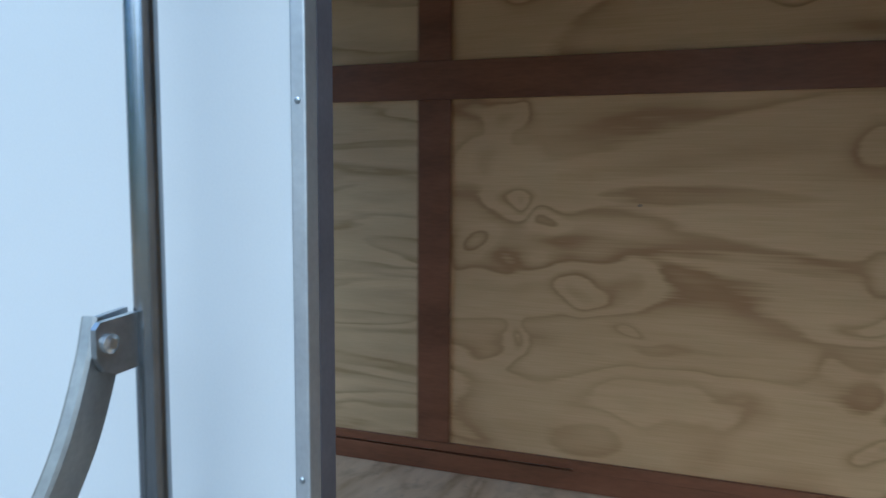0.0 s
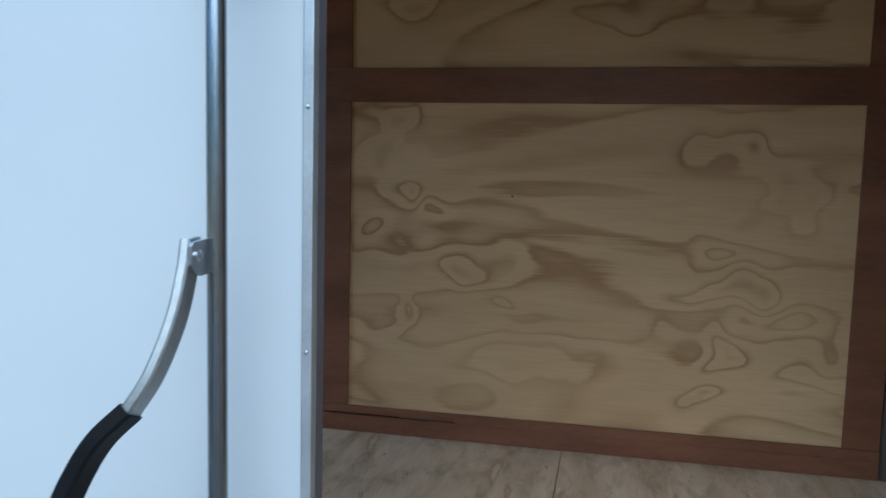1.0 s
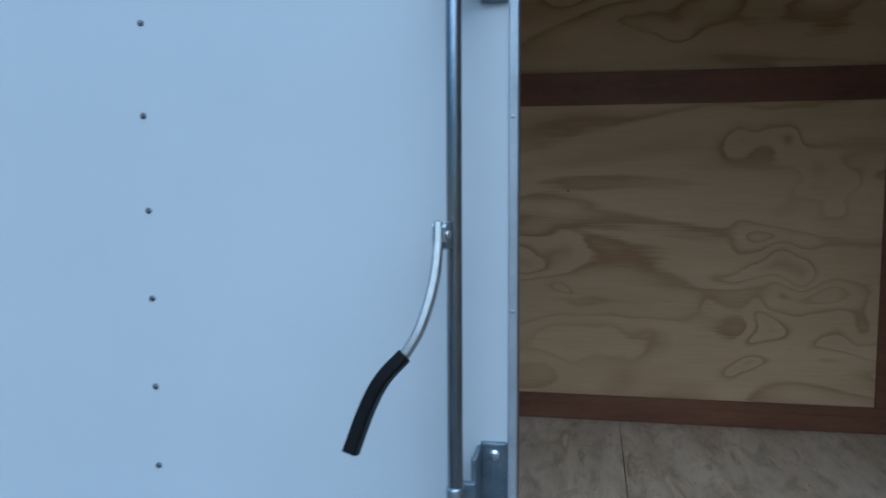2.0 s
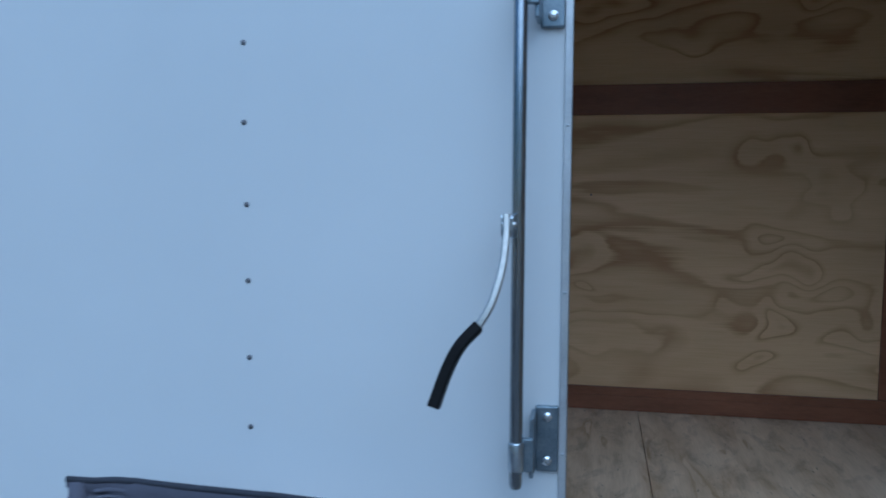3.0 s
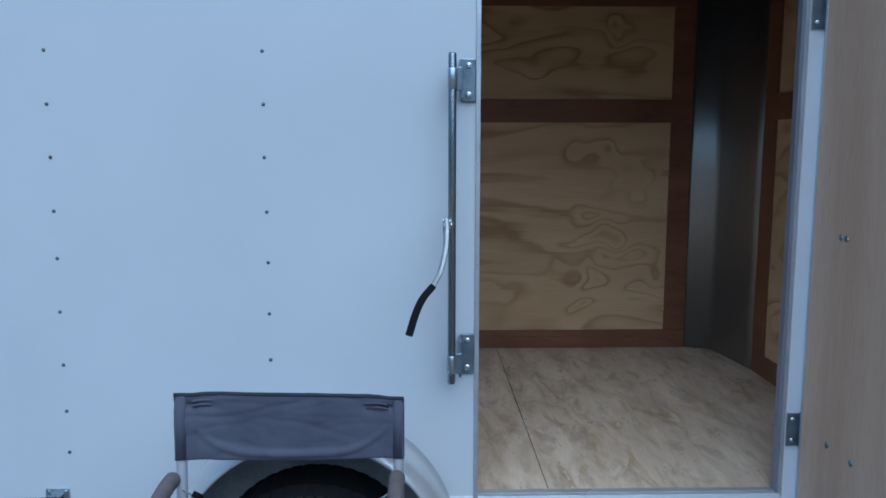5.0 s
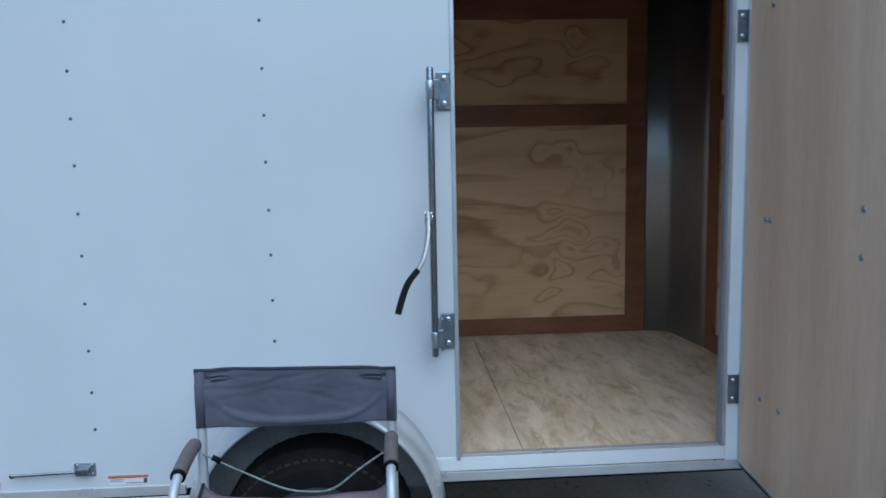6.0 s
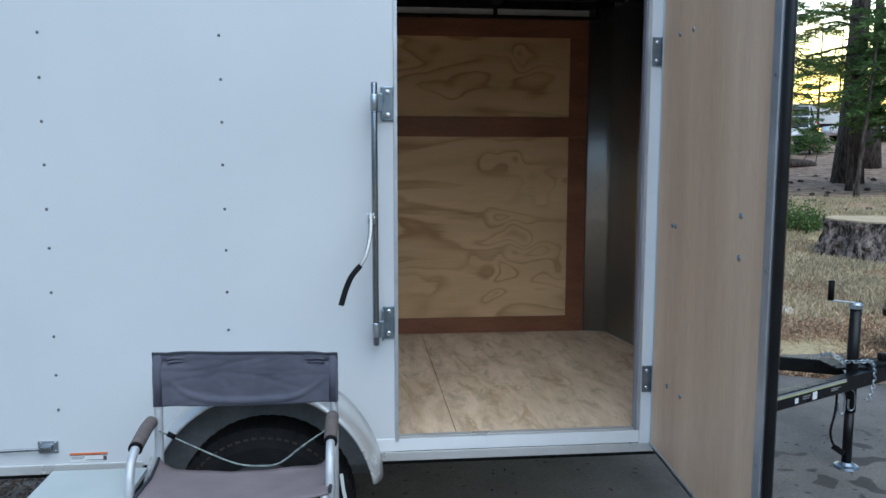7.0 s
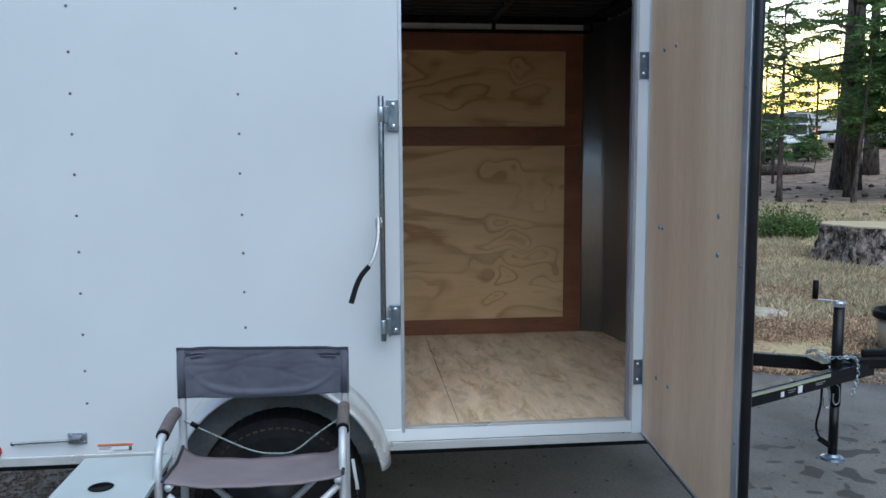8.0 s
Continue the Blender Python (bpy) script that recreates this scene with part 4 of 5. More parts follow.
    for x in (xl, xr):
        bm = bmesh.new()
        zt = 0.958 - (0.014 if x == xr else 0)
        sweep(bm, [(x, -0.337, 0.79), (x, -0.322, zt - 0.004)], 0.0155, 14)
        part("sleeve", bm, M_CLOTH, back, "", True).matrix_local = inv
    # seat sling
    bm = bmesh.new()
    grid = []
    for j in range(15):
        v = j / 14
        row = []
        for i in range(31):
            u = i / 30
            x = xl + 0.004 + (xr - xl - 0.008) * u
            sag = 0.02 * math.sin(math.pi * u) ** 0.8
            z = 0.588 - sag + 0.022 * v + 0.005 * noise.noise((u * 6, v * 4, 5))
            curl = max(0, 1 - min(u, 1 - u) / 0.09)
            z += 0.026 * curl ** 1.5 * max(0, 1 - v / 0.35) + 0.006 * curl
            if j == 0:
                z += 0.004
            y = -0.37 - 0.3 * v
            row.append(bm.verts.new((x, y, z)))
        grid.append(row)
    for j in range(14):
        for i in range(30):
            bm.faces.new((grid[j][i], grid[j][i + 1], grid[j + 1][i + 1], grid[j + 1][i]))
    seat = add("seat", bm, M_SEAT, label="sagging taupe canvas seat", smooth=True)
    seat.modifiers.new("thick", "SOLIDIFY").thickness = 0.006
    for i in (0, 30):
        bm = bmesh.new()
        sweep(bm, [seat.data.vertices[j * 31 + i].co for j in range(15)], 0.0055, 8)
        part("hem", bm, M_HEM, seat, "dark side hem", True)
    for x in (xl + 0.02, xr - 0.02):
        bm = bmesh.new()
        sweep(bm, [(x, -0.36, 0.573), (x, -0.668, 0.594)], 0.0125, 12)
        add("seat_rail", bm, M_TUBE, smooth=True)
    for y in (-0.39, -0.66):
        for a, b in ((xl + 0.02, xr - 0.02), (xr - 0.02, xl + 0.02)):
            bm = bmesh.new()
            dy = 0.012 if a < b else -0.012
            sweep(bm, [(a, y + dy, 0.08), (b, y + dy, 0.57)], 0.011, 12)
            add("cross_brace", bm, M_TUBE, smooth=True)
    bm = bmesh.new()
    cord = smooth_path([(xl, -0.35, 0.71), (xl + 0.12, -0.345, 0.645), (-0.57, -0.34, 0.588), (-0.49, -0.34, 0.574), (-0.42, -0.34, 0.581), (xr - 0.1, -0.345, 0.642), (xr, -0.35, 0.71)], 8)
    sweep(bm, cord, 0.003, 8)
    add("cord", bm, M_ROPE, label="thin grey-green cord", smooth=True)
    bm = bmesh.new()
    sweep(bm, [(xl + 0.028, -0.345, 0.697), (xl + 0.052, -0.343, 0.682)], 0.009, 10)
    add("cord_toggle", bm, M_BLACK, smooth=True)
    bm = bmesh.new()
    sweep(bm, smooth_path([(xr + 0.026, -0.5, 0.6), (xr + 0.032, -0.52, 0.56), (xr + 0.038, -0.53, 0.53), (xr + 0.04, -0.53, 0.505)], 5), 0.01, flat=(0.011, 0.003, (1, 0, 0)))
    add("strap", bm, M_TABLE, label="loose pale strap")
    # folding side table with a cup hole
    bm = bmesh.new()
    x0, x1, y0, y1, z = -1.125, -0.835, -0.8, -0.385, 0.6
    hx, hy, hr, n = -0.99, -0.655, 0.034, 24
    bmo = []
    for k in range(n):
        a = 2 * math.pi * (k + 0.5) / n
        c, s = math.cos(a), math.sin(a)
        t = min(((x1 if c > 0 else x0) - hx) / c, ((y1 if s > 0 else y0) - hy) / s)
        bmo.append((hx + c * t, hy + s * t))
    for corner in ((x0, y0), (x1, y0), (x1, y1), (x0, y1)):
        k = min(range(n), key=lambda i: (bmo[i][0] - corner[0]) ** 2 + (bmo[i][1] - corner[1]) ** 2)
        bmo[k] = corner
    layers = []
    for zz in (z - 0.016, z):
        layers.append(([bm.verts.new((hx + hr * math.cos(2 * math.pi * (k + 0.5) / n), hy + hr * math.sin(2 * math.pi * (k + 0.5) / n), zz)) for k in range(n)], [bm.verts.new((*p, zz)) for p in bmo]))
    for k in range(n):
        j = (k + 1) % n
        (i0, o0), (i1, o1) = layers
        bm.faces.new((i1[k], i1[j], o1[j], o1[k]))
        bm.faces.new((i0[k], i0[j], o0[j], o0[k]))
        bm.faces.new((o0[k], o0[j], o1[j], o1[k]))
        bm.faces.new((i0[k], i0[j], i1[j], i1[k]))
    table = add("side_table", bm, M_TABLE, label="pale grey-green side table with a cup hole")
    bm = bmesh.new()
    lathe(bm, [(hr + 0.004, 0.003), (hr - 0.002, 0.004), (hr - 0.003, -0.03), (hr - 0.006, -0.03), (hr - 0.004, 0.0)], pose(hx, hy, z), 24)
    part("cup_ring", bm, M_BLACK, table, "", True).matrix_local = inv
    bm = bmesh.new()
    sweep(bm, [(-1.08, -0.42, z - 0.02), (-0.82, -0.37, 0.3)], 0.008, 10)
    part("strut", bm, M_TUBE, table, "", True).matrix_local = inv


camp_chair()

# ---- forest behind the trailer ----
PARKING = (-0.163, -3.12)


def spot(bearing, d):
    """A place on the forest floor, by its bearing from the parking place (degrees right of +y) and distance."""
    a = radians(bearing)
    x, y = PARKING[0] + d * math.sin(a), PARKING[1] + d * math.cos(a)
    return x, y, height(x, y)


def mesh_from(name, verts, faces, mat, smooth=False):
    me = bpy.data.meshes.new(name)
    me.from_pydata([tuple(v) for v in verts], [], faces)
    for p in me.polygons:
        p.use_smooth = smooth
    me.materials.append(mat)
    return me


def trunk_mesh(bm, h, r, lean=(0, 0), sides=14, seed=0, buttress=1.35):
    pts, rad = [], []
    n = 14
    for k in range(n + 1):
        t = k / n
        pts.append(Vector((lean[0] * t + 0.03 * r * math.sin(3 * t + seed), lean[1] * t, h * t - (0.25 if k == 0 else 0))))
        rad.append(r * ((1 - t) * 0.92 + 0.05) * (buttress if k == 0 else 1 + (buttress - 1) * 0.3 if k == 1 else 1))
    sweep(bm, pts, rad, sides)
    for v in bm.verts:
        a = math.atan2(v.co.y, v.co.x)
        f = 1 + 0.07 * math.sin(7 * a + seed) + 0.06 * noise.noise((v.co.x * 3 / max(r, 0.05), v.co.y * 3 / max(r, 0.05), v.co.z * 1.5 + seed))
        v.co.x *= f
        v.co.y *= f
    return bm


def conifer(name, label, at, h, r, crown0, reach, whorls, per, needles, rng, droop=0.25, tuft=0.14, gaps=0.1, group="pines behind the trailer", lean=(0, 0)):
    tree = thing(name, label, "tree", group, at=at)
    bm = bmesh.new()
    trunk_mesh(bm, h, r, lean, seed=rng.random() * 9)
    part("trunk", bm, M_BARK, tree, "", True)
    near = math.hypot(at[0], at[1]) < 40
    limbs = None if near else bmesh.new()
    verts, faces = [], []
    for w in range(whorls):
        t = (w + rng.random() * 0.8) / whorls
        z = crown0 + (h * 0.98 - crown0) * t
        length = reach * (1 - t) ** 0.75 * (0.65 + 0.35 * min(1, t * 6)) + 0.12
        for b in range(per):
            if rng.random() < gaps:
                continue
            a = 2 * math.pi * (b + rng.random()) / per + w * 1.1
            ln = length * rng.uniform(0.6, 1.15)
            d = Vector((math.cos(a), math.sin(a), 0))
            zb = z + rng.uniform(-0.6, 0.6) * (h - crown0) / whorls
            base = Vector((lean[0] * zb / h, lean[1] * zb / h, zb))
            dr, rise = droop * rng.uniform(0.1, 2.2), rng.uniform(-0.35, 0.45)
            bow = rng.uniform(-0.25, 0.25)
            side = Vector((-d.y, d.x, 0))
            pts = [base + d * (ln * s) + side * (bow * ln * s * s) + Vector((0, 0, ln * (rise * s - dr * s * s))) for s in (0, 0.3, 0.6, 0.85, 1)]
            if near:
                limbs = bmesh.new()
            sweep(limbs, pts, [max(0.006, 0.022 * ln * (1 - s) + 0.004) for s in (0, 0.3, 0.6, 0.85, 1)], 5)
            if near:
                part("bough", limbs, M_BARK, tree)
            m = max(4, int(ln * 9))
            for k in range(m):
                s = 0.2 + 0.8 * (k + rng.random()) / m
                p = base + d * (ln * s) + side * (bow * ln * s * s) + Vector((0, 0, ln * (rise * s - dr * s * s)))
                spread = ln * 0.36 * (1.1 - s) + tuft
                for sg in (-1, 1):
                    q = p + side * (sg * spread * rng.uniform(0.4, 1.0)) + d * (spread * rng.uniform(0.2, 0.7)) + Vector((0, 0, -rng.uniform(0.0, 0.35) * spread))
                    steps = max(2, int((q - p).length / (tuft * 0.6)))
                    for j in range(steps):
                        c = p.lerp(q, (j + 0.5) / steps)
                        for _ in range(needles):
                            dirn = ((q - p).normalized() + Vector((rng.uniform(-1, 1), rng.uniform(-1, 1), rng.uniform(-0.6, 0.7))) * 0.9).normalized()
                            wd = dirn.cross(Vector((rng.uniform(-1, 1), rng.uniform(-1, 1), rng.uniform(-1, 1)))).normalized() * tuft * rng.uniform(0.1, 0.2)
                            tip = c + dirn * tuft * rng.uniform(0.7, 1.3)
                            i = len(verts)
                            verts += [c - wd, c + wd, tip]
                            faces.append((i, i + 1, i + 2))
    if not near:
        tagged(part("branchwork", limbs, M_BARK, tree), kind="stuff")
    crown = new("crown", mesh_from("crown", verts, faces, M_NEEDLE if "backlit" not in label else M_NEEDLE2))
    crown.parent = tree
    return tree


def forest():
    rng = random.Random(4)
    # the great trunk, its crown far overhead
    x, y, z = spot(32.8, 31)
    big = thing("pine_tree", "huge dark-barked pine with a bare lower trunk", "tree", "pines behind the trailer", at=(x, y, z))
    bm = bmesh.new()
    trunk_mesh(bm, 24, 0.4, (0.5, 0), 22, 2.0, 1.4)
    part("trunk", bm, M_BARK, big, "", True)
    verts, faces = [], []
    for k in range(2600):
        hh = rng.uniform(11, 24.5)
        rr = 3.4 * (1 - (hh - 11) / 14.5) * math.sqrt(rng.random()) + 0.3
        a = rng.uniform(0, 2 * math.pi)
        c = Vector((0.4 + rr * math.cos(a), rr * math.sin(a), hh - rr * 0.2))
        for _ in range(2):
            d = Vector((rng.uniform(-1, 1), rng.uniform(-1, 1), rng.uniform(-0.7, 0.4))).normalized()
            w = d.cross(Vector((rng.uniform(-1, 1), rng.uniform(-1, 1), 1))).normalized() * 0.06
            i = len(verts)
            verts += [c - w, c + w, c + d * 0.45]
            faces.append((i, i + 1, i + 2))
    crown = new("crown", mesh_from("crown", verts, faces, M_NEEDLE))
    crown.parent = big
    x, y, z = spot(34.2, 37)
    second = thing("pine_tree", "slender dark pine trunk among the trees", "tree", "pines behind the trailer", at=(x, y, z))
    bm = bmesh.new()
    trunk_mesh(bm, 18, 0.27, (-0.3, 0), 14, 5.0)
    part("trunk", bm, M_BARK, second, "", True)
    # young trees in front
    conifer("fir_tree", "dense dark green young fir with spreading boughs", spot(35.9, 26), 9.5, 0.14, 1.9, 2.3, 26, 7, 3, rng, 0.22, 0.15)
    conifer("fir_tree", "dense dark green young fir beside the great trunk", spot(37.6, 29), 10.5, 0.16, 1.6, 2.5, 24, 7, 3, rng, 0.25, 0.16)
    conifer("pine_sapling", "thin young pine with sparse wide boughs against the light", spot(28.9, 25), 7.0, 0.08, 2.1, 1.9, 16, 5, 2, rng, 0.12, 0.11, 0.36, "saplings")
    conifer("fir_tree", "sparse young fir with long level boughs before the great trunk", spot(32.9, 27.5), 9, 0.1, 3.0, 2.6, 15, 5, 2, rng, 0.14, 0.13, 0.48)
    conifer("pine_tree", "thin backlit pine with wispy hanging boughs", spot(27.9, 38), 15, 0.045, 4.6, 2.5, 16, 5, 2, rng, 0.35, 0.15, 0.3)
    conifer("pine_sapling", "dead leaning sapling with few twigs", spot(33.3, 24.5), 4.4, 0.075, 2.6, 0.5, 9, 3, 1, rng, 0.15, 0.1, 0.35, "saplings", (0.35, 0))
    conifer("pine_sapling", "small bare-stemmed sapling beside a fallen log", spot(27.7, 27), 3.4, 0.05, 1.7, 0.7, 8, 4, 2, rng, 0.1, 0.12, 0.3, "saplings")
    for bearing, d, h in ((28.4, 42, 1.6), (30.6, 44, 1.4), (26.4, 43, 2.4)):
        conifer("fir_sapling", "small bushy fir in front of the road", spot(bearing, d), h, 0.05, 0.3, 1.1, 9, 6, 2, rng, 0.2, 0.2, 0.15, "saplings")
    for bearing, d, h, reach in ((31.0, 58, 12, 3.0), (32.2, 72, 15, 3.0),  (23.6, 64, 16, 3.2), (36.6, 60, 16, 3.3), (39, 70, 18, 3.5)):
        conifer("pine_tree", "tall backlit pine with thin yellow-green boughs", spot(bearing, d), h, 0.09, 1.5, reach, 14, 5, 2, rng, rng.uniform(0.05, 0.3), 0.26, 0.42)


forest()


def unseen_woods():
    """Conifers added out of view round the parking place, to block low light and darken reflections."""
    nr = np.random.RandomState(12)
    tris = []
    for k in range(84):
        bearing = 50 + 316 * (k + nr.uniform(-0.4, 0.4)) / 83
        x, y, z = spot(bearing, nr.uniform(32, 48) if bearing < 340 else nr.uniform(18, 30))
        h, reach = nr.uniform(11, 19), nr.uniform(2.0, 3.0)
        n = 700
        t = nr.rand(n) ** 1.4
        r = reach * (1 - t) ** 0.8 * np.sqrt(nr.rand(n)) + 0.1
        a = nr.uniform(0, 2 * math.pi, n)
        c = np.stack((x + r * np.cos(a), y + r * np.sin(a), z + 1.2 + (h - 1.2) * t - 0.25 * r), 1)
        d = np.stack((np.cos(a), np.sin(a), nr.uniform(-0.7, 0.2, n)), 1) * nr.uniform(0.5, 1.0, (n, 1))
        w = np.stack((-np.sin(a), np.cos(a), nr.uniform(-0.6, 0.6, n)), 1) * nr.uniform(0.25, 0.45, (n, 1))
        tris.append(np.stack((c - w, c + w, c + d), 1).reshape(-1, 3))
        ring = np.array([(math.cos(i * math.pi / 3), math.sin(i * math.pi / 3), 0) for i in range(6)])
        for i in range(6):
            p, q = ring[i], ring[(i + 1) % 6]
            tris.append(np.array([(x, y, z - 0.2) + p * 0.2, (x, y, z - 0.2) + q * 0.2, (x, y, z + h)]))
    verts = np.concatenate(tris)
    faces = [(i, i + 1, i + 2) for i in range(0, len(verts), 3)]
    tagged(new("unseen_woods", mesh_from("unseen_woods", verts, faces, M_NEEDLE)), "unseen conifer wood added to block low sky light", "woods", kind="stuff")


unseen_woods()


def stump():
    x, y, z = spot(34.5, 13.6)
    s = thing("tree_stump", "broad sawn tree stump with rough grey bark", "stump", at=(x, y, z))
    n, rows = 110, 12
    bm = bmesh.new()
    rings = []
    for j in range(rows + 1):
        t = j / rows
        ring = []
        for k in range(n):
            a = 2 * math.pi * k / n
            c = (math.cos(a), math.sin(a))
            plates = noise.cell((c[0] * 8 + 0.6 * noise.noise((c[0] * 5, c[1] * 5, t * 3)), c[1] * 8, t * 4.5)) * 0.06 + 0.04 * noise.noise((c[0] * 14, c[1] * 14, t * 5))
            r = 0.72 + 0.16 * (1 - t) ** 2.5 + 0.05 * math.sin(3 * a + 1) + 0.02 * math.sin(7 * a) + plates * (0.35 + 0.65 * min(1, 3 * (1 - t)))
            ring.append(bm.verts.new((r * c[0], r * c[1], -0.15 + 0.69 * t)))
        rings.append(ring)
    for a, b in zip(rings, rings[1:]):
        for k in range(n):
            bm.faces.new((a[k], a[(k + 1) % n], b[(k + 1) % n], b[k]))
    rim = [(v.co.x, v.co.y) for v in rings[-1]]
    part("bark", bm, mottled("stump_bark", (0.015, 0.011, 0.01), (0.36, 0.29, 0.25), 0.95, 0, 7, 26, 1.0, 0.05, width=0.09, stretch=(1.6, 1.6, 0.8)), s, "rough grey-brown bark")
    bm = bmesh.new()
    centre = bm.verts.new((0, 0, 0.57))
    prev = None
    for q in (0.25, 0.5, 0.75, 1.0):
        ring = [bm.verts.new((rx * 0.96 * q, ry * 0.96 * q, 0.555 + 0.012 * math.sin(9 * q) + 0.02 * (1 - q))) for rx, ry in rim]
        for k in range(n):
            if prev is None:
                bm.faces.new((centre, ring[k], ring[(k + 1) % n]))
            else:
                bm.faces.new((prev[k], ring[k], ring[(k + 1) % n], prev[(k + 1) % n]))
        prev = ring
    low = [bm.verts.new((v.co.x, v.co.y, 0.5)) for v in prev]
    for k in range(n):
        bm.faces.new((prev[k], low[k], low[(k + 1) % n], prev[(k + 1) % n]))
    part("sawn_top", bm, M_CUT, s, "pale sawn top")


stump()


def bush(at, w, h, rng, label):
    b = thing("bush", label, "bush", "low bushes", at=at)
    stems = bmesh.new()
    verts, faces = [], []
    for k in range(26):
        a, r = rng.uniform(0, 2 * math.pi), w * 0.5 * math.sqrt(rng.random())
        top = Vector((r * math.cos(a), r * math.sin(a), h * rng.uniform(0.45, 1.0) * (1 - 0.5 * (r / w * 2) ** 2)))
        sweep(stems, [(top.x * 0.3, top.y * 0.3, -0.05), top * 0.6, top], [0.008, 0.006, 0.003], 5)
        for _ in range(70):
            c = top * rng.uniform(0.35, 1.0) + Vector((rng.gauss(0, 0.08), rng.gauss(0, 0.08), rng.gauss(0, 0.06)))
            d = Vector((rng.uniform(-1, 1), rng.uniform(-1, 1), rng.uniform(-0.2, 1))).normalized()
            s = d.cross(Vector((rng.uniform(-1, 1), rng.uniform(-1, 1), 0.2))).normalized()
            ln = rng.uniform(0.035, 0.07)
            i = len(verts)
            verts += [c, c + d * ln * 0.5 + s * ln * 0.3, c + d * ln, c + d * ln * 0.5 - s * ln * 0.3]
            faces.append((i, i + 1, i + 2, i + 3))
    part("stems", stems, M_BARK, b)
    leaves = new("leaves", mesh_from("leaves", verts, faces, M_BUSH))
    leaves.parent = b


def undergrowth():
    rng = random.Random(9)
    bush(spot(28.7, 16), 0.9, 0.75, rng, "low dense green bush in dry grass")
    bush(spot(30.4, 16.2), 0.75, 0.55, rng, "small leafy green bush in dry grass")
    bush(spot(36.2, 21), 0.9, 0.5, rng, "low green bush on the litter")
    # fallen log and branches
    x, y, z = spot(28.3, 37)
    log = thing("fallen_log", "dark fallen log lying on the slope", "log", at=(x, y, z))
    bm = bmesh.new()
    sweep(bm, smooth_path([(-2.2, 0.3, 0.12), (-0.8, 0, 0.2), (0.9, -0.1, 0.18), (2.1, 0.2, 0.1)], 5), [0.24] * 10 + [0.18] * 5 + [0.1], 14)
    part("trunk", bm, M_BARK, log, "", True)
    for k in range(7):
        bm = bmesh.new()
        x0 = -1.6 + 0.6 * k
        sweep(bm, [(x0, 0, 0.2), (x0 + rng.uniform(-0.2, 0.4), rng.uniform(-0.4, 0.2), 0.5 + 0.4 * rng.random()), (x0 + rng.uniform(0.1, 0.9), rng.uniform(-0.5, 0.3), 0.6 + 0.5 * rng.random())], [0.022, 0.014, 0.006], 6)
        part("branch_stub", bm, M_BARK, log)
    for k in range(70):
        d = rng.uniform(19, 36)
        x, y, z = spot(rng.uniform(25.5, 38), d)
        bm = bmesh.new()
        bmesh.ops.create_icosphere(bm, subdivisions=2, radius=rng.uniform(0.03, 0.11))
        for v in bm.verts:
            v.co *= 1 + 0.55 * noise.noise(v.co * 14 + Vector((k, 0, 0)))
            v.co.z *= 0.6
        ob = solid("debris_clump", bm, M_BARK, "dark clump of bark and cones on the litter", "debris", "forest debris")
        ob.location = (x, y, z + 0.02)
    x, y, z = spot(27.8, 8.9)
    bm = bmesh.new()
    bmesh.ops.create_icosphere(bm, subdivisions=3, radius=0.3)
    for v in bm.verts:
        v.co *= 1 + 0.25 * noise.noise(v.co * 4)
        v.co.z *= 0.22
    ob = solid("rock", bm, M_ROCK, "flat grey rock half buried in pine litter", "rock", smooth=True)
    ob.location = (x + 0.1, y, z)
    # dry grass and litter
    nr = np.random.RandomState(3)

    def scatter(n, d0, d1, b0, b1, clump):
        out = []
        while len(out) < n:
            d = d0 + (d1 - d0) * nr.rand() ** 1.2
            bx = nr.uniform(b0, b1)
            x, y, z = spot(bx, d)
            if noise.noise((x * clump, y * clump, 3.3)) + 0.25 * nr.randn() < -0.08:
                continue
            out.append((x, y, z))
        return out

    verts, faces = [], []
    for x, y, z in scatter(95000, 7.6, 24, 24, 40, 1.1):
        if nr.rand() > (math.hypot(x - PARKING[0], y - PARKING[1]) - 7.0) / 4.5:
            continue
        h = nr.uniform(0.02, 0.085) * (1.0 if nr.rand() < 0.88 else 1.6)
        a, ln = nr.uniform(0, 6.283), nr.uniform(0.005, 0.06)
        w = nr.uniform(0.0008, 0.0022)
        cx, sx = math.cos(a), math.sin(a)
        i = len(verts)
        verts += [(x - w * sx, y + w * cx, z - 0.03), (x + w * sx, y - w * cx, z - 0.03), (x + ln * 0.35 * cx + w * 0.7 * sx, y + ln * 0.35 * sx - w * 0.7 * cx, z + h * 0.6), (x + ln * cx, y + ln * sx, z + h)]
        faces += [(i, i + 1, i + 2), (i, i + 2, i + 3)]
    tagged(new("dry_grass", mesh_from("dry_grass", verts, faces, M_GRASS)), "tufts of dry straw-coloured grass", "grass", kind="stuff")
    verts, faces = [], []
    for x, y, z in scatter(70000, 6.4, 15, 24, 40, 1.3):
        a, ln, w = nr.uniform(0, 6.283), nr.uniform(0.007, 0.03), nr.uniform(0.001, 0.0045)
        cx, sx = math.cos(a) * ln, math.sin(a) * ln
        px, py = -math.sin(a) * w, math.cos(a) * w
        z0, z1 = z + nr.uniform(-0.012, 0.012), z + nr.uniform(0.0, 0.04)
        i = len(verts)
        verts += [(x - cx - px, y - sx - py, z0), (x + cx - px, y + sx - py, z1), (x + cx + px, y + sx + py, z1 + 0.004), (x - cx + px, y - sx + py, z0 + 0.004)]
        faces.append((i, i + 1, i + 2, i + 3))
    tagged(new("pine_litter", mesh_from("pine_litter", verts, faces, M_LITTER)), "brown fallen needles and bark chips", "litter", kind="stuff")
    # dark leaf mould drifted on the pavement and beneath the trailer
    verts, faces = [], []
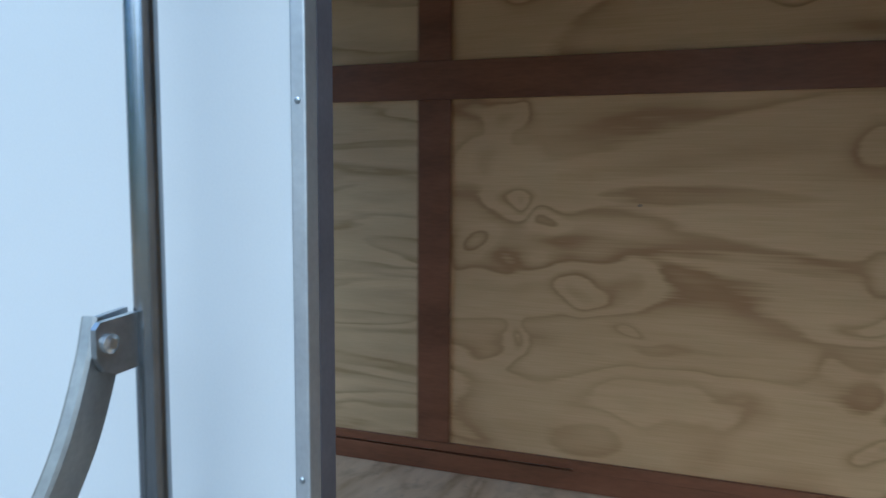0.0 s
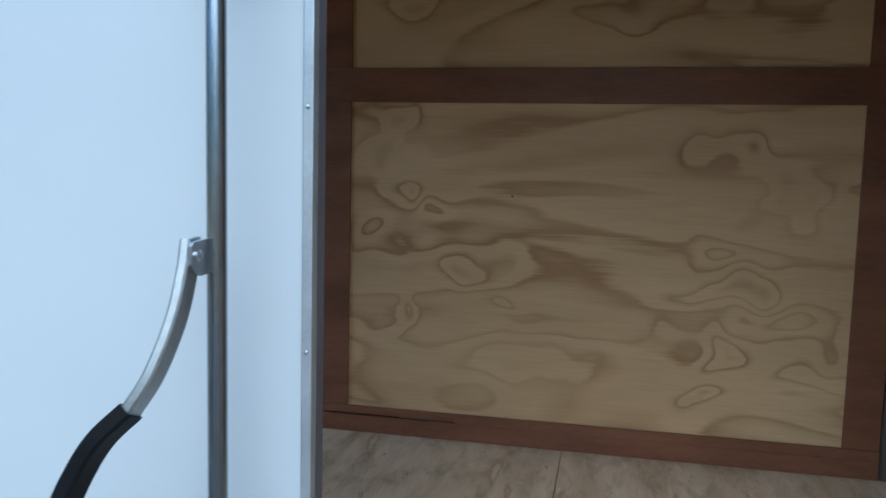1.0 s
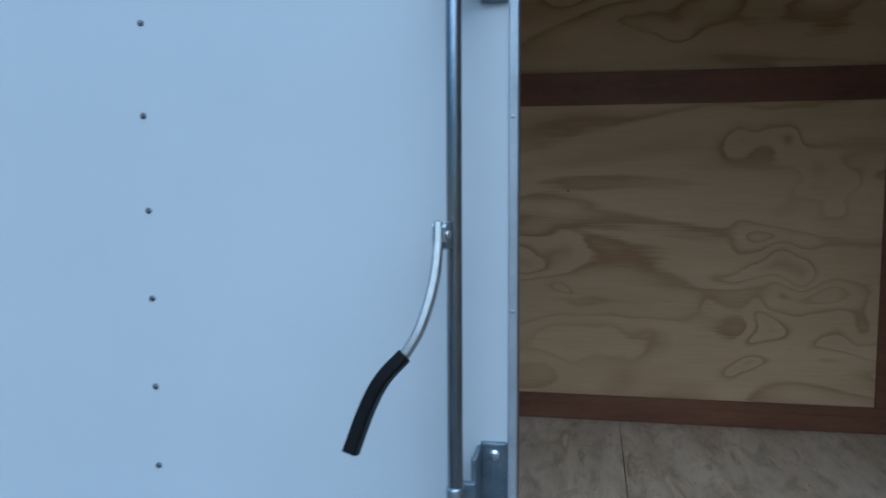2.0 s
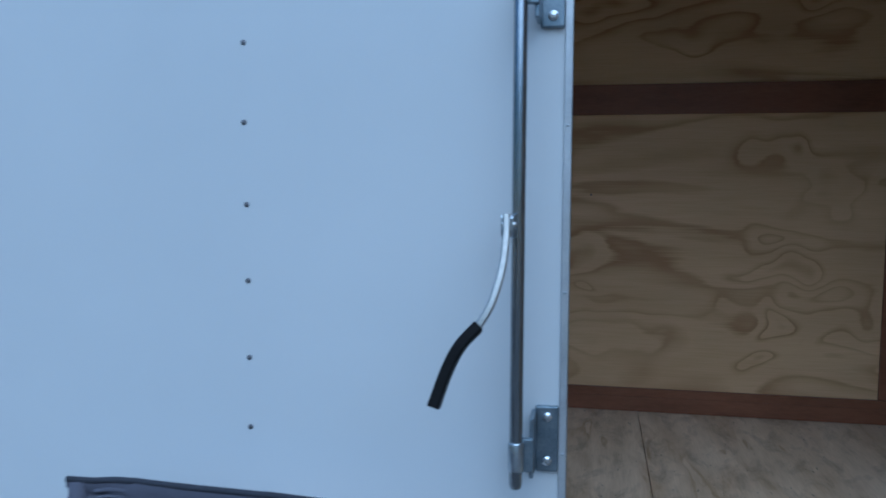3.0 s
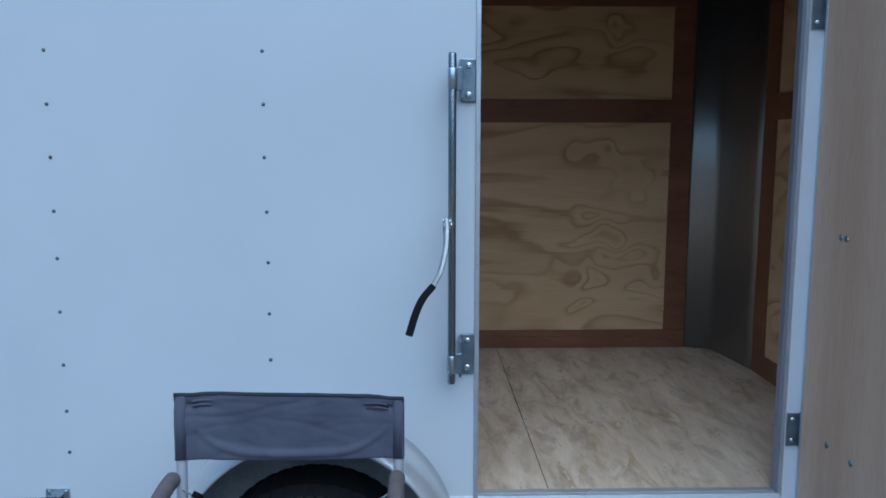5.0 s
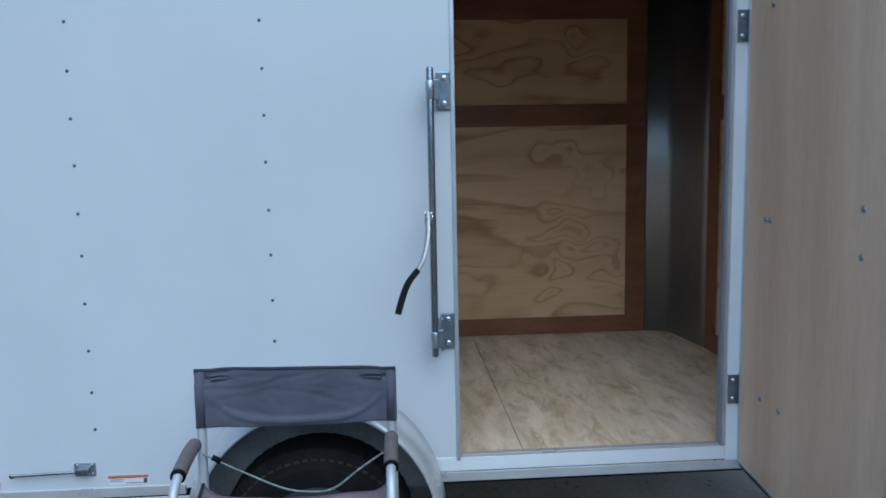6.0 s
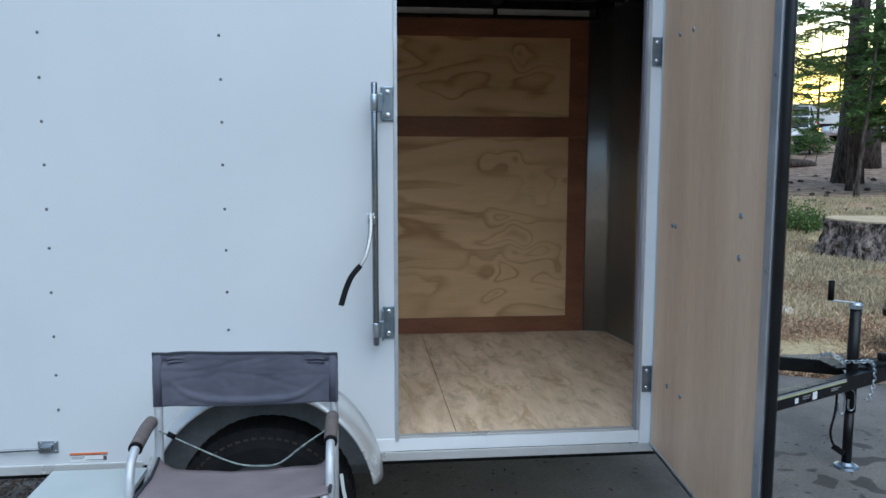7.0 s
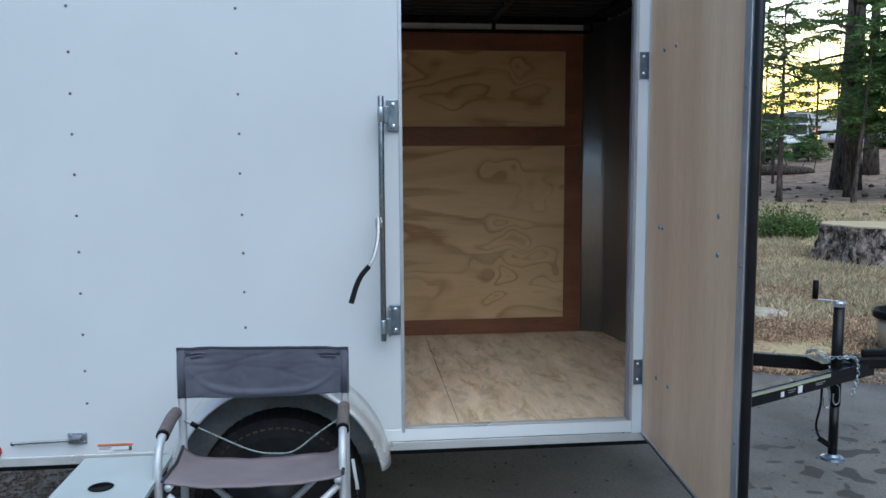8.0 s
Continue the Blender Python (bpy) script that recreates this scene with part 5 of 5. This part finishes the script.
    for n, x0, x1, y0, y1 in ((9000, -2.8, -0.7, 0.2, 2.0), (300, 1.3, 3.6, -0.4, 3.0), (120, -0.3, 1.3, 0.3, 1.6)):
        for _ in range(n):
            x, y = nr.normal((x0 + x1) / 2, (x1 - x0) / 3.6), nr.normal((y0 + y1) / 2, (y1 - y0) / 3.6)
            a, ln, w = nr.uniform(0, 6.283), nr.uniform(0.003, 0.013), nr.uniform(0.001, 0.006)
            cx, sx, px, py = math.cos(a) * ln, math.sin(a) * ln, -math.sin(a) * w, math.cos(a) * w
            z0 = nr.uniform(0.001, 0.006)
            i = len(verts)
            verts += [(x - cx - px, y - sx - py, z0), (x + cx - px, y + sx - py, z0 + 0.002), (x + cx + px, y + sx + py, z0 + 0.004), (x - cx + px, y - sx + py, z0 + 0.002)]
            faces.append((i, i + 1, i + 2, i + 3))
    tagged(new("leaf_mould", mesh_from("leaf_mould", verts, faces, M_MOULD)), "dark brown leaf mould scattered on the pavement", "litter", kind="stuff")


undergrowth()


def vehicles():
    def car(label, bearing, d, length, turn, tall, paint):
        x, y, z = spot(bearing, d)
        c = thing("parked_car", label, "car", "cars parked on the road", at=(x, y, z))
        c.rotation_euler = (0, 0, radians(turn))
        L, W, H = length, 1.85, tall
        bm = bmesh.new()
        outline = [(-L / 2, 0.35), (-L / 2, 0.95), (-L / 2 + 0.1, 1.02), (L / 2 - 1.2, 1.05), (L / 2 - 0.05, 0.9), (L / 2, 0.4)]
        vs = [[bm.verts.new((px, s * W / 2, pz)) for px, pz in outline] for s in (-1, 1)]
        bm.faces.new(vs[0])
        bm.faces.new(vs[1][::-1])
        for k in range(len(outline)):
            j = (k + 1) % len(outline)
            bm.faces.new((vs[0][k], vs[0][j], vs[1][j], vs[1][k]))
        bmesh.ops.bevel(bm, geom=list(bm.edges), offset=0.07, segments=3, affect="EDGES")
        part("body", bm, paint, c, "", True)
        bm = bmesh.new()
        cab = [(-L / 2 + 0.12, 1.03), (-L / 2 + 0.35, H - 0.05), (L / 2 - 2.1, H), (L / 2 - 1.35, 1.04)]
        vs = [[bm.verts.new((px, s * (W / 2 - 0.08 - (0.12 if pz > 1.2 else 0)), pz)) for px, pz in cab] for s in (-1, 1)]
        bm.faces.new(vs[0])
        bm.faces.new(vs[1][::-1])
        for k in range(4):
            j = (k + 1) % 4
            bm.faces.new((vs[0][k], vs[0][j], vs[1][j], vs[1][k]))
        part("cabin_glass", bm, M_CARG, c, "dark side windows")
        part("roof", boxed(-L / 2 + 0.3, L / 2 - 2.05, -W / 2 + 0.18, W / 2 - 0.18, H - 0.04, H + 0.03, 0.03), paint, c)
        for px in (-L / 2 + 0.42, -0.35, L / 2 - 1.8):
            for s in (-1, 1):
                bm = bmesh.new()
                sweep(bm, [(px, s * (W / 2 - 0.09), 1.03), (px + 0.06, s * (W / 2 - 0.2), H)], 0.05, 6)
                part("pillar", bm, paint, c)
        for px in (-L / 2 + 0.85, L / 2 - 0.9):
            for s in (-1, 1):
                bm = bmesh.new()
                lathe(bm, [(0.2, -0.11), (0.34, -0.1), (0.36, 0), (0.34, 0.1), (0.2, 0.11), (0.001, 0.08)], pose(px, s * (W / 2 - 0.11), 0.36, 90 * s, 0, 0), 24)
                part("wheel", bm, M_TYRE, c, "", True)
        for s in (-1, 1):
            part("tail_light", boxed(-L / 2 - 0.02, -L / 2 + 0.1, s * (W / 2 - 0.2) - 0.13, s * (W / 2 - 0.2) + 0.13, 0.78, 0.98, 0.02), M_TAIL, c, "lit red-orange tail light")
        return c

    car("white estate car with lit tail lights", 28.3, 49, 4.6, 150, 1.62, M_CARW)
    car("white van parked on the road", 28.4, 58, 4.9, 165, 1.95, M_CARW)
    car("silver car parked behind the trees", 33.8, 52, 4.5, 170, 1.5, M_CARW)
    x, y, z = spot(30.2, 62)
    t = thing("box_truck", "white box truck with a blue end panel", "truck", at=(x, y, z))
    part("cargo_box", boxed(-1.2, 4.4, -1.1, 1.1, 0.6, 1.95, 0.05), M_CARW, t)
    part("end_panel", boxed(-1.26, -1.205, -1.08, 1.08, 0.63, 1.9, 0.02), M_BLUE, t, "blue end panel")
    part("chassis", boxed(-1.1, 4.2, -0.9, 0.9, 0.35, 0.595, 0.03), M_BPAINT, t)
    for px in (-0.2, 3.4):
        for s in (-1, 1):
            bm = bmesh.new()
            lathe(bm, [(0.2, -0.12), (0.4, -0.1), (0.42, 0), (0.4, 0.1), (0.2, 0.12), (0.001, 0.09)], pose(px, s * 0.95, 0.42, 90 * s, 0, 0), 24)
            part("wheel", bm, M_TYRE, t, "", True)
    x, y, z = spot(28.05, 33)
    sg = thing("notice_board", "dark brown wooden notice board on posts", "sign", at=(x, y, z))
    sg.rotation_euler = (0, 0, radians(-28))
    part("board", boxed(-0.34, 0.34, -0.03, 0.03, 1.75, 2.7, 0.01), M_SIGN, sg)
    for px in (-0.25, 0.25):
        part("post", boxed(px - 0.05, px + 0.05, 0.031, 0.12, -0.2, 2.6, 0.01), M_SIGN, sg)
    for k in range(3):
        part("text_bar", boxed(-0.24, 0.2 - 0.06 * k, -0.036, -0.031, 2.4 - 0.17 * k, 2.45 - 0.17 * k), M_STICKG, sg)
    # tub at the pavement's edge
    x, y, z = spot(36.7, 7.6)
    tub = thing("garden_tub", "tan plastic tub with a thick black rim", "tub", at=(x, y, 0.0))
    bm = bmesh.new()
    lathe(bm, [(0.17, 0.0), (0.2, 0.04), (0.25, 0.3), (0.24, 0.3), (0.19, 0.05), (0.001, 0.03)], pose(0, 0, 0), 36)
    part("bowl", bm, mottled("tan_plastic", (0.3, 0.24, 0.18), (0.4, 0.33, 0.25), 0.6), tub, "", True)
    bm = bmesh.new()
    lathe(bm, [(0.235, 0.29), (0.27, 0.3), (0.275, 0.35), (0.26, 0.365), (0.235, 0.36), (0.235, 0.29)], pose(0, 0, 0), 36)
    part("rim", bm, M_BLACK, tub, "thick black rim", True)


def tail_material():
    m, nt, b = material("lit_tail_light", 0.2)
    b.inputs["Base Color"].default_value = (0.6, 0.05, 0.02, 1)
    b.inputs["Emission Color"].default_value = (1.0, 0.16, 0.05, 1)
    b.inputs["Emission Strength"].default_value = 3.0
    return m


M_TAIL = tail_material()
vehicles()


def glow_backdrop():
    """Bright evening sky low behind the forest, far away."""
    m = bpy.data.materials.new("evening_glow")
    m.use_nodes = True
    nt = m.node_tree
    nt.nodes.clear()
    out = nt.nodes.new("ShaderNodeOutputMaterial")
    em = nt.nodes.new("ShaderNodeEmission")
    nt.links.new(em.outputs[0], out.inputs[0])
    tc = nt.nodes.new("ShaderNodeTexCoord")
    sep = nt.nodes.new("ShaderNodeSeparateXYZ")
    nt.links.new(tc.outputs["Object"], sep.inputs[0])
    up = calc(nt, "MULTIPLY", sep.outputs[2], 1 / 260)
    soft = calc(nt, "ADD", up, calc(nt, "MULTIPLY", calc(nt, "SUBTRACT", noise_tex(nt, coords(nt), 0.03, 4), 0.5), 0.12))
    nt.links.new(ramp(nt, soft, [(0.0, (1.0, 0.56, 0.1)), (0.3, (1.0, 0.7, 0.2)), (0.46, (1.0, 0.86, 0.45)), (0.6, (1.0, 0.97, 0.9))]), em.inputs[0])
    em.inputs[1].default_value = GLOW
    bm = bmesh.new()
    prev = None
    for k in range(25):
        a = radians(-10 + 80 * k / 24)
        pair = [bm.verts.new((900 * math.sin(a), 900 * math.cos(a), z)) for z in (-5, 260)]
        if prev:
            bm.faces.new((prev[0], pair[0], pair[1], prev[1]))
        prev = pair
    solid("backdrop", bm, m, "bright yellow-white evening sky behind the forest", "sky", kind="structure", smooth=True)


GLOW = 6.0
glow_backdrop()
